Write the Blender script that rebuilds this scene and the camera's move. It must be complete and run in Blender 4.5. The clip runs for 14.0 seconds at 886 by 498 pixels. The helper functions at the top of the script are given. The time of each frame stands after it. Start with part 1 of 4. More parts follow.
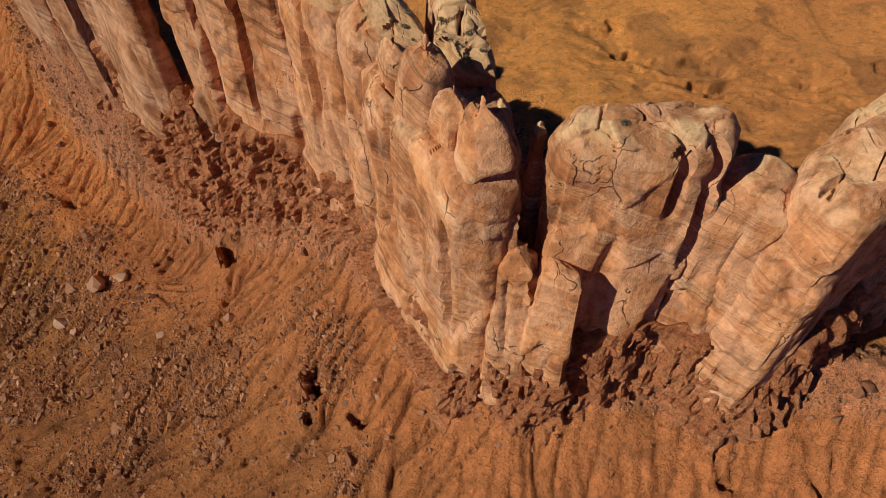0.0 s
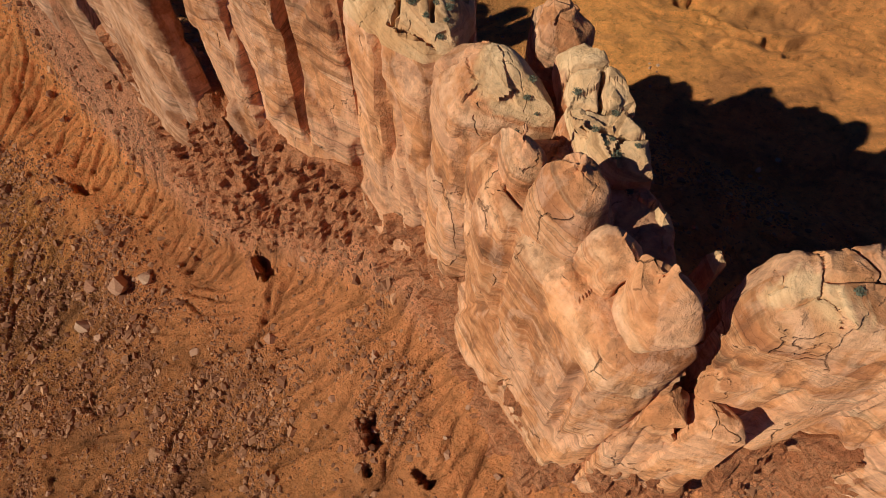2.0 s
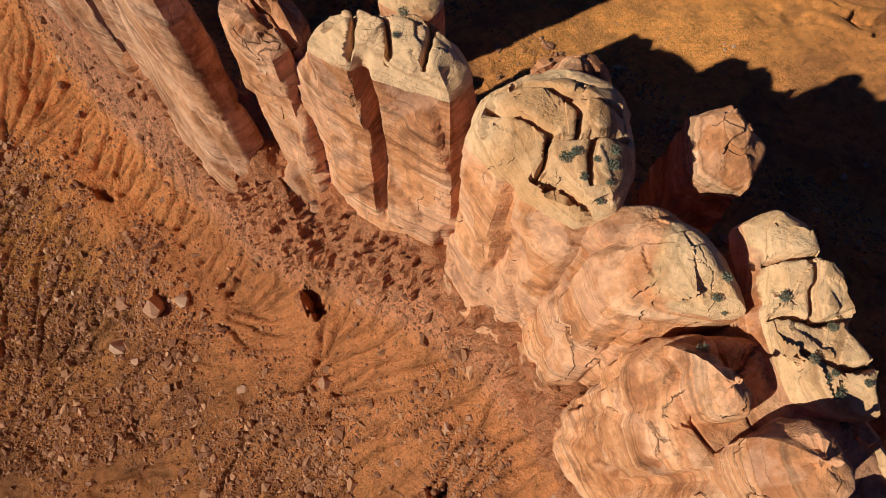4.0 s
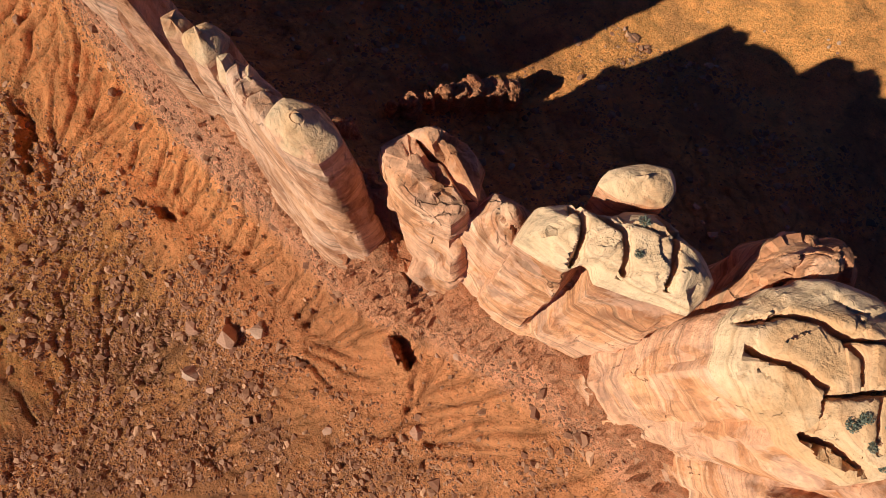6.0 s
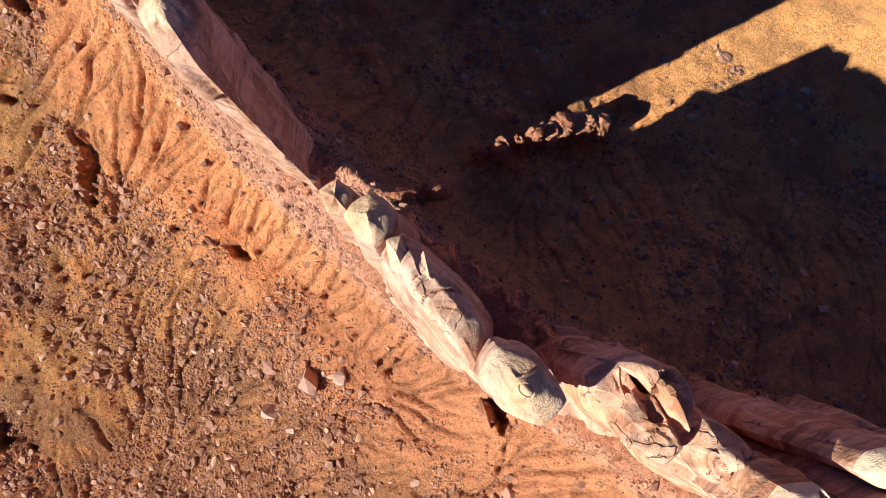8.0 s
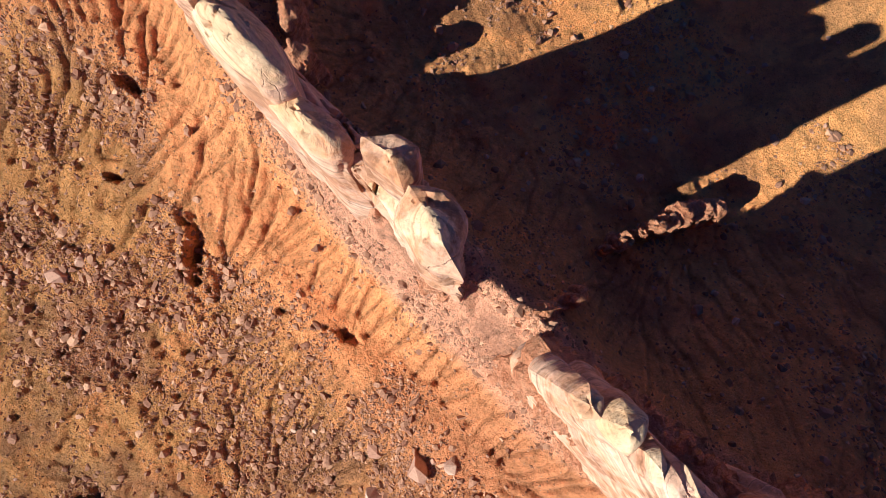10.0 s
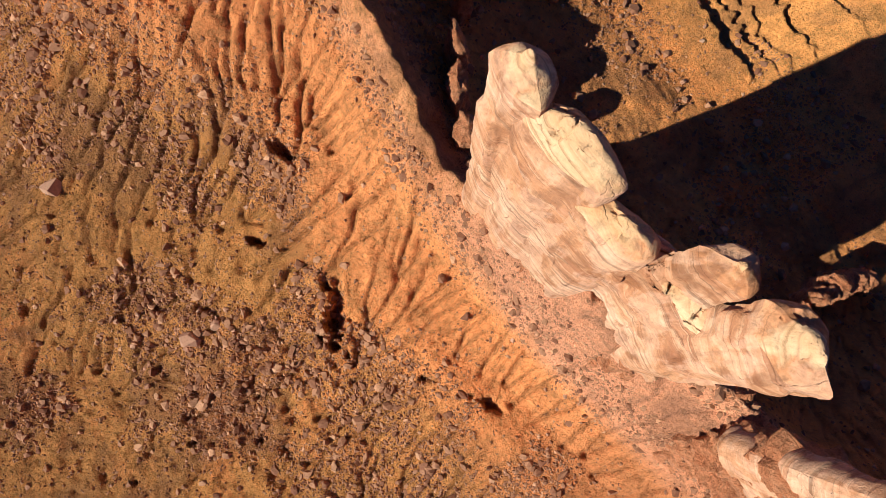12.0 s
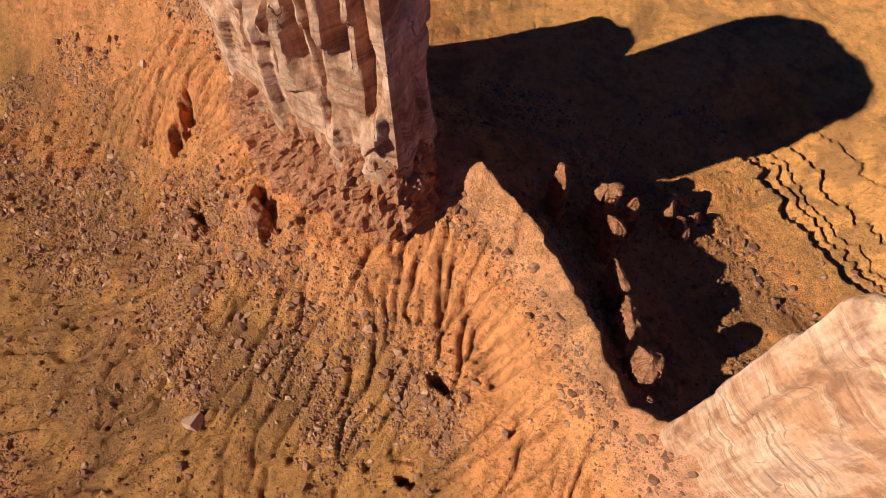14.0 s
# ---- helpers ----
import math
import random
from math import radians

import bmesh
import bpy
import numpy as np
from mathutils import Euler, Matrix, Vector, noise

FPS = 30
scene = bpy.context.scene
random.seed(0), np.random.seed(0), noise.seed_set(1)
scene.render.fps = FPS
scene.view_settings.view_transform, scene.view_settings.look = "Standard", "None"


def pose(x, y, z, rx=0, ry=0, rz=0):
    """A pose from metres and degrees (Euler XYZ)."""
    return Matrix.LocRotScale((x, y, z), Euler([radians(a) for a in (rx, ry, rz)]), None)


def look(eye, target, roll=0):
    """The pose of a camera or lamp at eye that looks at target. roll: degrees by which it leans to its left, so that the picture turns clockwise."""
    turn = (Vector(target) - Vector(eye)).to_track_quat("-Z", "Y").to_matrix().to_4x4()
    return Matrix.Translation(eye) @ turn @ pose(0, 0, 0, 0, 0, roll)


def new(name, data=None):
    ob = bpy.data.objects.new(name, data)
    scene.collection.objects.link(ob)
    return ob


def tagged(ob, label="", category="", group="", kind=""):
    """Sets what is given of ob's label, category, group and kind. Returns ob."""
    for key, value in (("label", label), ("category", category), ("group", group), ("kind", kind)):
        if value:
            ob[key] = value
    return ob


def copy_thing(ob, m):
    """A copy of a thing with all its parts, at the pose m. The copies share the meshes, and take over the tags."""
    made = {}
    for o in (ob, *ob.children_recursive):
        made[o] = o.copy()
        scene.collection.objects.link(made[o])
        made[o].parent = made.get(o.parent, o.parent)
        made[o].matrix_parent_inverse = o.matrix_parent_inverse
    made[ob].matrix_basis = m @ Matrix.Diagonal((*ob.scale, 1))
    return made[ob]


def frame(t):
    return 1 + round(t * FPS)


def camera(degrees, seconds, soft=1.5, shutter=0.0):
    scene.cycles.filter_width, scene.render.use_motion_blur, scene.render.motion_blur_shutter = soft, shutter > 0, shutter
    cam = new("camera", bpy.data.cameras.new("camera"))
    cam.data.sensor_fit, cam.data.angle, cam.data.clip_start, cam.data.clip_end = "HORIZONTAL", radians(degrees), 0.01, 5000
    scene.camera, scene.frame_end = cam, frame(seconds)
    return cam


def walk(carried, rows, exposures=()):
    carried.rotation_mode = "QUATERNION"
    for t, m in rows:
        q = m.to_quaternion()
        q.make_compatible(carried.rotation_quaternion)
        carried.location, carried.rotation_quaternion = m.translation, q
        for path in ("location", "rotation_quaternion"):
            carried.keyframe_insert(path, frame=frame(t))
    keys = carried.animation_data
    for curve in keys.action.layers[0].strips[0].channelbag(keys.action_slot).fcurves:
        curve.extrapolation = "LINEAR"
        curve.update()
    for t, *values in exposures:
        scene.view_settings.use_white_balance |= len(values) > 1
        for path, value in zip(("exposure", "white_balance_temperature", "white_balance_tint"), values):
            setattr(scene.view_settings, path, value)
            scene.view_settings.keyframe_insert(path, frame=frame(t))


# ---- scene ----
cam = camera(69.1, 14.0, soft=0.6)
METRES, EYE, TILT, LEAN, TURN = 150.0, 100.0, -52.55, 0.0, 0.0
ROWS = [
    (0.0, 0.0, 0.0, 0.0, 0.0, 0.0, -0.0),
    (0.5, -0.0156, 0.0198, 0.0257, 0.04, -2.24, -0.08),
    (1.0, -0.0297, 0.0399, 0.0517, 0.08, -4.33, -0.18),
    (1.5, -0.0442, 0.0599, 0.0775, 0.12, -6.49, -0.26),
    (2.0, -0.0574, 0.0803, 0.1034, 0.2, -8.57, -0.32),
    (2.5, -0.0671, 0.1015, 0.1311, 0.29, -10.63, -0.38),
    (5.0, -0.1582, 0.1929, 0.2512, 0.63, -20.7, -0.83),
    (5.5, -0.1793, 0.2108, 0.2745, 0.73, -22.62, -0.89),
    (6.0, -0.1979, 0.2297, 0.2994, 0.84, -24.44, -0.95),
    (6.5, -0.2148, 0.2489, 0.3253, 0.93, -26.23, -1.01),
    (7.0, -0.234, 0.2667, 0.3509, 1.0, -28.03, -1.13),
    (7.5, -0.2565, 0.284, 0.3734, 1.1, -29.8, -1.26),
    (8.0, -0.2801, 0.301, 0.3947, 1.26, -31.41, -1.35),
    (10.5, -0.4224, 0.3606, 0.4705, 1.77, -31.95, -1.92),
    (11.0, -0.4577, 0.3652, 0.4751, 1.86, -31.95, -2.05),
    (11.5, -0.4939, 0.3679, 0.4781, 1.94, -31.4, -2.16),
    (12.0, -0.5303, 0.3696, 0.4802, 1.99, -28.8, -2.22),
    (12.5, -0.5665, 0.3703, 0.482, 2.07, -24.64, -2.25),
    (13.0, -0.6027, 0.3707, 0.4831, 2.16, -19.88, -2.28),
    (13.5, -0.6383, 0.3705, 0.4834, 2.28, -14.69, -2.25),
    (14.0, -0.6742, 0.3702, 0.4834, 2.36, -9.19, -2.2),
]
EXPOSURES = [(0.0, -0.62, 6400, 7), (2.7, -0.41, 6350, 7), (5.0, -0.16, 6150, 8), (6.5, 0.24, 5700, 7), (8.0, 0.78, 4950, 4), (11.0, 0.62, 5150, 5), (12.5, 0.11, 5850, 6), (14.0, 0.10, 5750, 5)]
walk(cam, [(t, pose(0, 0, EYE, TILT, LEAN, TURN) @ pose(METRES * x, METRES * y, METRES * z, 90 + pitch, roll, yaw)) for t, x, y, z, yaw, pitch, roll in ROWS], EXPOSURES)

# ---- light ----
SUN_TURN, SUN_UP = 28.7, 37.0
world = bpy.data.worlds.new("world")
scene.world = world
world.use_nodes = True
sky = world.node_tree.nodes.new("ShaderNodeTexSky")
sky.sky_type, sky.sun_disc = "NISHITA", False
sky.altitude, sky.air_density, sky.dust_density, sky.ozone_density = 1600, 0.6, 0.0, 9.0
sky.sun_elevation, sky.sun_rotation = radians(SUN_UP), radians(270 - SUN_TURN)
back = world.node_tree.nodes["Background"]
back.inputs["Strength"].default_value = 0.05
deep = world.node_tree.nodes.new("ShaderNodeMix")
deep.data_type, deep.blend_type = "RGBA", "MULTIPLY"
deep.inputs[0].default_value, deep.inputs[7].default_value = 1.0, (0.50, 0.74, 1.15, 1)
world.node_tree.links.new(sky.outputs[0], deep.inputs[6])
world.node_tree.links.new(deep.outputs[2], back.inputs["Color"])
sun = new("sun", bpy.data.lights.new("sun", "SUN"))
sun.data.energy, sun.data.angle, sun.data.color = 5.0, radians(0.5), (1.0, 0.955, 0.83)
_c = math.cos(radians(SUN_UP))
SUN_WAY = Vector((_c * math.cos(radians(SUN_TURN)), _c * math.sin(radians(SUN_TURN)), -math.sin(radians(SUN_UP))))
sun.matrix_world = look((0, 0, 200), Vector((0, 0, 200)) + SUN_WAY)


# ---- noise on arrays ----
def lattice(ix, iy, iz, salt):
    h = (ix.astype(np.int64) * 374761393 + iy.astype(np.int64) * 668265263 + iz.astype(np.int64) * 2147483647 + salt * 974711) & 0x7FFFFFFF
    h = ((h ^ (h >> 13)) * 1274126177) & 0x7FFFFFFF
    h = ((h ^ (h >> 16)) * 1911520717) & 0x7FFFFFFF
    return ((h ^ (h >> 15)) & 0xFFFFFF) / float(0xFFFFFF)


TURNED = np.array(Euler((0.61, 0.37, 0.83)).to_matrix())


def vnoise(p, salt=0):
    """Smooth noise of the points p (n x 3), from -1 to 1, on a lattice turned off the axes."""
    p = p @ TURNED
    c = np.floor(p)
    f = p - c
    f = f * f * f * (f * (f * 6 - 15) + 10)
    c = c.astype(np.int64)
    total = 0
    for dx in (0, 1):
        wx = f[:, 0] if dx else 1 - f[:, 0]
        for dy in (0, 1):
            wy = f[:, 1] if dy else 1 - f[:, 1]
            for dz in (0, 1):
                wz = f[:, 2] if dz else 1 - f[:, 2]
                total = total + wx * wy * wz * lattice(c[:, 0] + dx, c[:, 1] + dy, c[:, 2] + dz, salt)
    return total * 2 - 1


def fbm(p, octaves=4, salt=0, gain=0.5):
    total, amp = 0, 1.0
    for o in range(octaves):
        total = total + amp * vnoise((p @ np.linalg.matrix_power(TURNED, o)) * (2.03 ** o) + 17.3 * o, salt + o)
        amp *= gain
    return total


def cells(p, salt=0):
    """Cells round scattered points: each point's own random value, and how near it lies to its cell's border."""
    c = np.floor(p).astype(np.int64)
    best = np.full(len(p), 9.0)
    second = np.full(len(p), 9.0)
    own = np.zeros(len(p))
    for dx in (-1, 0, 1):
        for dy in (-1, 0, 1):
            for dz in (-1, 0, 1):
                i, j, k = c[:, 0] + dx, c[:, 1] + dy, c[:, 2] + dz
                d = np.sqrt((i + lattice(i, j, k, salt) - p[:, 0]) ** 2 + (j + lattice(i, j, k, salt + 1) - p[:, 1]) ** 2
                            + (k + lattice(i, j, k, salt + 2) - p[:, 2]) ** 2)
                near = d < best
                second = np.where(near, best, np.minimum(second, d))
                own = np.where(near, lattice(i, j, k, salt + 3), own)
                best = np.where(near, d, best)
    return own, second - best


def smooth(a, b, x):
    t = np.clip((x - a) / (b - a), 0, 1)
    return t * t * (3 - 2 * t)


# ---- materials ----
def shader(name, roughness=0.9):
    m = bpy.data.materials.new(name)
    m.use_nodes = True
    b = m.node_tree.nodes["Principled BSDF"]
    b.inputs["Roughness"].default_value = roughness
    b.inputs["Specular IOR Level"].default_value = 0.15
    return m, m.node_tree.nodes, m.node_tree.links, b


def placed(nodes, links, scale, turn=(0, 0, 0)):
    g = nodes.new("ShaderNodeNewGeometry")
    mp = nodes.new("ShaderNodeMapping")
    mp.inputs["Scale"].default_value = scale
    mp.inputs["Rotation"].default_value = [radians(a) for a in turn]
    links.new(g.outputs["Position"], mp.inputs["Vector"])
    return mp.outputs["Vector"]


def grain(nodes, links, vector, scale, detail=4, rough=0.6, warp=0.0):
    n = nodes.new("ShaderNodeTexNoise")
    n.inputs["Scale"].default_value, n.inputs["Detail"].default_value = scale, detail
    n.inputs["Roughness"].default_value, n.inputs["Distortion"].default_value = rough, warp
    links.new(vector, n.inputs["Vector"])
    return n.outputs["Fac"]


def ramp(nodes, links, fac, stops):
    r = nodes.new("ShaderNodeValToRGB")
    while len(r.color_ramp.elements) < len(stops):
        r.color_ramp.elements.new(0.5)
    for e, (at, c) in zip(r.color_ramp.elements, stops):
        e.position = at
        e.color = (*c, 1) if isinstance(c, tuple) else (c, c, c, 1)
    links.new(fac, r.inputs["Fac"])
    return r.outputs["Color"]


def mix(nodes, links, fac, a, b, kind="MIX"):
    m = nodes.new("ShaderNodeMix")
    m.data_type, m.blend_type = "RGBA", kind
    if isinstance(fac, float):
        m.inputs[0].default_value = fac
    else:
        links.new(fac, m.inputs[0])
    for socket, v in ((m.inputs[6], a), (m.inputs[7], b)):
        if isinstance(v, tuple):
            socket.default_value = (*v, 1)
        else:
            links.new(v, socket)
    return m.outputs[2]


def relief(nodes, links, b, height, strength, distance, below=None):
    n = nodes.new("ShaderNodeBump")
    n.inputs["Strength"].default_value, n.inputs["Distance"].default_value = strength, distance
    links.new(height, n.inputs["Height"])
    if below is not None:
        links.new(below, n.inputs["Normal"])
    links.new(n.outputs["Normal"], b.inputs["Normal"])
    return n.outputs["Normal"]


def named(nodes, name):
    a = nodes.new("ShaderNodeAttribute")
    a.attribute_name = name
    return a.outputs["Fac"]


def sums(nodes, links, a, b, k):
    m = nodes.new("ShaderNodeMath")
    m.operation = "MULTIPLY_ADD"
    links.new(b, m.inputs[0])
    m.inputs[1].default_value = k
    links.new(a, m.inputs[2])
    return m.outputs[0]


def pebbles(nodes, links, vector, scale):
    v = nodes.new("ShaderNodeTexVoronoi")
    v.inputs["Scale"].default_value = scale
    links.new(vector, v.inputs["Vector"])
    return v.outputs["Distance"], v.outputs["Color"]


def soil_material():
    m, n, l, b = shader("red_desert_soil", 0.95)
    b.inputs["Diffuse Roughness"].default_value = 1.0
    p = placed(n, l, (1, 1, 1))
    big = grain(n, l, p, 0.035, 5, 0.6, 0.6)
    mid = grain(n, l, p, 0.3, 6, 0.7, 0.4)
    fine = grain(n, l, p, 2.0, 6, 0.68)
    meso = grain(n, l, p, 0.85, 3, 0.6, 0.5)
    base = ramp(n, l, big, [(0.30, (0.66, 0.230, 0.064)), (0.46, (0.72, 0.288, 0.082)), (0.58, (0.72, 0.300, 0.088)), (0.70, (0.69, 0.325, 0.098))])
    base = mix(n, l, named(n, "sand"), base, (0.74, 0.325, 0.090))
    brown = ramp(n, l, sums(n, l, named(n, "brown"), sums(n, l, mid, big, 1.0), 0.8), [(0.92, 0.0), (1.5, 1.0)])
    base = mix(n, l, brown, base, (0.60, 0.258, 0.070))
    base = mix(n, l, mix(n, l, 0.35, named(n, "talus"), (0, 0, 0)), base, (0.76, 0.285, 0.096))
    base = mix(n, l, mix(n, l, 0.6, named(n, "red"), (0, 0, 0)), base, (0.40, 0.142, 0.053))
    pink = ramp(n, l, sums(n, l, named(n, "debris"), mid, 0.5), [(0.55, 0.0), (0.95, 1.0)])
    base = mix(n, l, pink, base, (0.68, 0.300, 0.150))
    base = mix(n, l, mix(n, l, 0.55, named(n, "red"), (0, 0, 0)), base, (0.52, 0.188, 0.074))
    c = mix(n, l, 0.9, base, ramp(n, l, mid, [(0.30, 0.66), (0.46, 1.02), (0.70, 1.28)]), "MULTIPLY")
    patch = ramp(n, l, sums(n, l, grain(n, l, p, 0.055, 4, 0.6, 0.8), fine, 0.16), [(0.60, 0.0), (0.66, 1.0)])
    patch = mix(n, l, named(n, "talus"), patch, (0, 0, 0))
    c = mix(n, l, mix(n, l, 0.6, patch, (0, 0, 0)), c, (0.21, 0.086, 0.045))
    lumps = grain(n, l, p, 5.0, 3, 0.7)
    near, tint = pebbles(n, l, p, 2.6)
    near2, tint2 = pebbles(n, l, p, 6.0)
    stony = ramp(n, l, grain(n, l, p, 0.11, 5, 0.65, 0.7), [(0.40, 0.15), (0.62, 1.0)])
    stony = mix(n, l, named(n, "talus"), stony, (0.12, 0.12, 0.12))
    stony = mix(n, l, named(n, "strewn"), stony, (1, 1, 1))
    stone = mix(n, l, stony, (0, 0, 0), ramp(n, l, near, [(0.0, 1.0), (0.26, 1.0), (0.34, 0.0)]))
    stone2 = mix(n, l, stony, (0, 0, 0), ramp(n, l, near2, [(0.0, 1.0), (0.30, 1.0), (0.40, 0.0)]))
    c = mix(n, l, 0.9, c, ramp(n, l, fine, [(0.30, 0.62), (0.42, 1.0), (0.60, 1.05), (0.74, 1.5)]), "MULTIPLY")
    grit = ramp(n, l, tint, [(0.25, 0.5), (0.6, 1.0), (0.85, 1.7)])
    c = mix(n, l, mix(n, l, 0.6, stone, (0, 0, 0)), c, mix(n, l, 1.0, c, grit, "MULTIPLY"))
    grit2 = ramp(n, l, tint2, [(0.2, 0.35), (0.5, 0.9), (0.85, 1.9)])
    c = mix(n, l, mix(n, l, 0.7, stone2, (0, 0, 0)), c, mix(n, l, 1.0, c, grit2, "MULTIPLY"))
    c = mix(n, l, 0.9, c, ramp(n, l, meso, [(0.30, 0.6), (0.40, 0.95), (0.60, 1.04), (0.72, 1.25)]), "MULTIPLY")
    # tone follows the rills: darker along their beds, slightly lighter between them
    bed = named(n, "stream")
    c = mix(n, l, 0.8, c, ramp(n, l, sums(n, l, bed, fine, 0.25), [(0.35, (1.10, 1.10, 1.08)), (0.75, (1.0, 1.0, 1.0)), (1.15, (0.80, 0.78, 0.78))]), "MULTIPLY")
    strewn = mix(n, l, 0.75, named(n, "strewn"), (0, 0, 0))
    c = mix(n, l, strewn, c, mix(n, l, 1.0, c, (0.62, 0.56, 0.58), "MULTIPLY"))
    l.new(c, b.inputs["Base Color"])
    v = relief(n, l, b, bed, 0.8, -0.35)
    v = relief(n, l, b, mid, 0.6, 0.5, v)
    v = relief(n, l, b, mix(n, l, named(n, "sand"), meso, (0.5, 0.5, 0.5)), 1.0, 0.9, v)
    v = relief(n, l, b, fine, 1.0, 0.6, v)
    v = relief(n, l, b, mix(n, l, mix(n, l, 0.3, named(n, "talus"), (0, 0, 0)), lumps, (0.5, 0.5, 0.5)), 1.0, 0.2, v)
    v = relief(n, l, b, stone2, 1.0, 0.5, v)
    relief(n, l, b, stone, 1.0, 0.75, v)
    return m


def lines(nodes, links, w, scale, detail=2.0, rough=0.5):
    """Noise along one coordinate: beds of uneven thickness."""
    n = nodes.new("ShaderNodeTexNoise")
    n.noise_dimensions = "1D"
    n.inputs["Scale"].default_value, n.inputs["Detail"].default_value, n.inputs["Roughness"].default_value = scale, detail, rough
    links.new(w, n.inputs["W"])
    return n.outputs["Fac"]


def rock_material(name, cream, plain, bands, contrast=0.7):
    """Cross-bedded sandstone that pales towards its top bed; the caprock is the same stone, mostly cream."""
    m, n, l, b = shader(name, 0.88)
    b.inputs["Diffuse Roughness"].default_value = 0.6
    p = placed(n, l, (1, 1, 1))
    wide = grain(n, l, p, 0.12, 4, 0.6, 0.9)
    wide2 = grain(n, l, placed(n, l, (1, 1, 1), (31, 50, 12)), 0.2, 5, 0.62, 1.0)
    mid = grain(n, l, p, 0.7, 6, 0.7, 0.5)
    fine = grain(n, l, p, 2.6, 4, 0.65)
    # sweeping beds, some sets of them strongly banded, others plain
    bed = sums(n, l, sums(n, l, named(n, "bed"), mid, 0.7), wide, 3.0)
    banded = ramp(n, l, lines(n, l, bed, 0.24, 3.5, 0.6), bands)
    sets = ramp(n, l, sums(n, l, wide, mid, 0.3), [(0.50, 0.04), (0.60, 0.5 * contrast), (0.72, 1.0 * contrast)])
    c = mix(n, l, sets, plain, banded)
    hue = ramp(n, l, wide2, [(0.36, (0.64, 0.52, 0.44)), (0.47, (0.97, 0.92, 0.87)), (0.57, (1.06, 1.08, 1.10)), (0.66, (1.12, 1.20, 1.30))])
    c = mix(n, l, 0.9, c, hue, "MULTIPLY")
    # dark varnish that hangs down the face from seeps and joints
    streak = grain(n, l, placed(n, l, (0.8, 0.8, 0.05), (0, 12, 0)), 1.0, 5, 0.65, 0.3)
    varnish = ramp(n, l, sums(n, l, streak, wide2, 0.7), [(0.72, 1.0), (0.80, 0.0)])
    c = mix(n, l, mix(n, l, 0.8 * contrast, varnish, (0, 0, 0)), c, (0.27, 0.130, 0.072))
    _, face = pebbles(n, l, placed(n, l, (0.26, 0.26, 0.07), (8, 14, 0)), 1.0)
    c = mix(n, l, 0.6 * contrast, c, ramp(n, l, face, [(0.2, (0.70, 0.62, 0.55)), (0.5, (1.0, 1.0, 1.0)), (0.8, (1.12, 1.14, 1.16))]), "MULTIPLY")
    # pale pink wash where the stone has scaled off
    wash = ramp(n, l, sums(n, l, grain(n, l, placed(n, l, (0.15, 0.15, 0.08), (24, -14, 0)), 1.0, 5, 0.62, 1.4), streak, 0.35), [(0.655, 0.0), (0.715, 1.0)])
    c = mix(n, l, mix(n, l, 0.72, wash, (0, 0, 0)), c, (0.88, 0.545, 0.345))
    drip = grain(n, l, placed(n, l, (1.7, 1.7, 0.05), (0, 10, 0)), 1.0, 4, 0.6, 0.15)
    c = mix(n, l, mix(n, l, 0.85 * contrast, ramp(n, l, wide2, [(0.42, 0.15), (0.58, 1.0)]), (0, 0, 0)), c, mix(n, l, 1.0, c, ramp(n, l, drip, [(0.34, (0.66, 0.58, 0.52)), (0.46, (0.98, 0.96, 0.95)), (0.60, (1.20, 1.26, 1.34))]), "MULTIPLY"))
    # hairline partings along the beds
    hair = ramp(n, l, lines(n, l, sums(n, l, named(n, "bed"), mid, 0.9), 0.30, 3.0, 0.6), [(0.482, 1.0), (0.496, 0.40), (0.504, 0.40), (0.518, 1.0)])
    c = mix(n, l, sets, c, mix(n, l, 0.8, c, hair, "MULTIPLY"))
    # open cracks, long and few
    bent = n.new("ShaderNodeVectorMath")
    bent.operation = "MULTIPLY_ADD"
    jitter = n.new("ShaderNodeTexNoise")
    jitter.inputs["Scale"].default_value, jitter.inputs["Detail"].default_value = 0.5, 4
    l.new(p, jitter.inputs["Vector"])
    l.new(jitter.outputs["Color"], bent.inputs[0])
    bent.inputs[1].default_value = (1.6, 1.6, 2.2)
    l.new(placed(n, l, (1, 1, 0.4), (10, 16, 0)), bent.inputs[2])
    split = n.new("ShaderNodeTexVoronoi")
    split.feature = "DISTANCE_TO_EDGE"
    split.inputs["Scale"].default_value = 0.20
    l.new(bent.outputs[0], split.inputs["Vector"])
    open_up = ramp(n, l, wide2, [(0.54, 0.0), (0.62, contrast if cream is False else 0.3)])
    crack = mix(n, l, open_up, (1, 1, 1), ramp(n, l, split.outputs["Distance"], [(0.003, 0.0), (0.012, 1.0)]))
    c = mix(n, l, 0.75, c, ramp(n, l, crack, [(0.0, (0.20, 0.14, 0.12)), (1.0, (1.0, 1.0, 1.0))]), "MULTIPLY")
    # cream beds with thin brown partings
    thin = lines(n, l, sums(n, l, named(n, "bed"), mid, 0.3), 1.5, 4.0, 0.62)
    pale = ramp(n, l, thin, [(0.26, (0.50, 0.275, 0.130)), (0.36, (0.73, 0.445, 0.225)), (0.52, (0.80, 0.520, 0.280)), (0.66, (0.73, 0.445, 0.235)), (0.76, (0.54, 0.310, 0.155))])
    pale = mix(n, l, 0.9, pale, ramp(n, l, wide, [(0.35, (0.86, 0.72, 0.58)), (0.55, (1.0, 1.0, 1.0)), (0.7, (1.04, 1.06, 1.10))]), "MULTIPLY")
    layer = sums(n, l, named(n, "layer"), grain(n, l, p, 0.16, 4, 0.6, 0.6), 1.3)
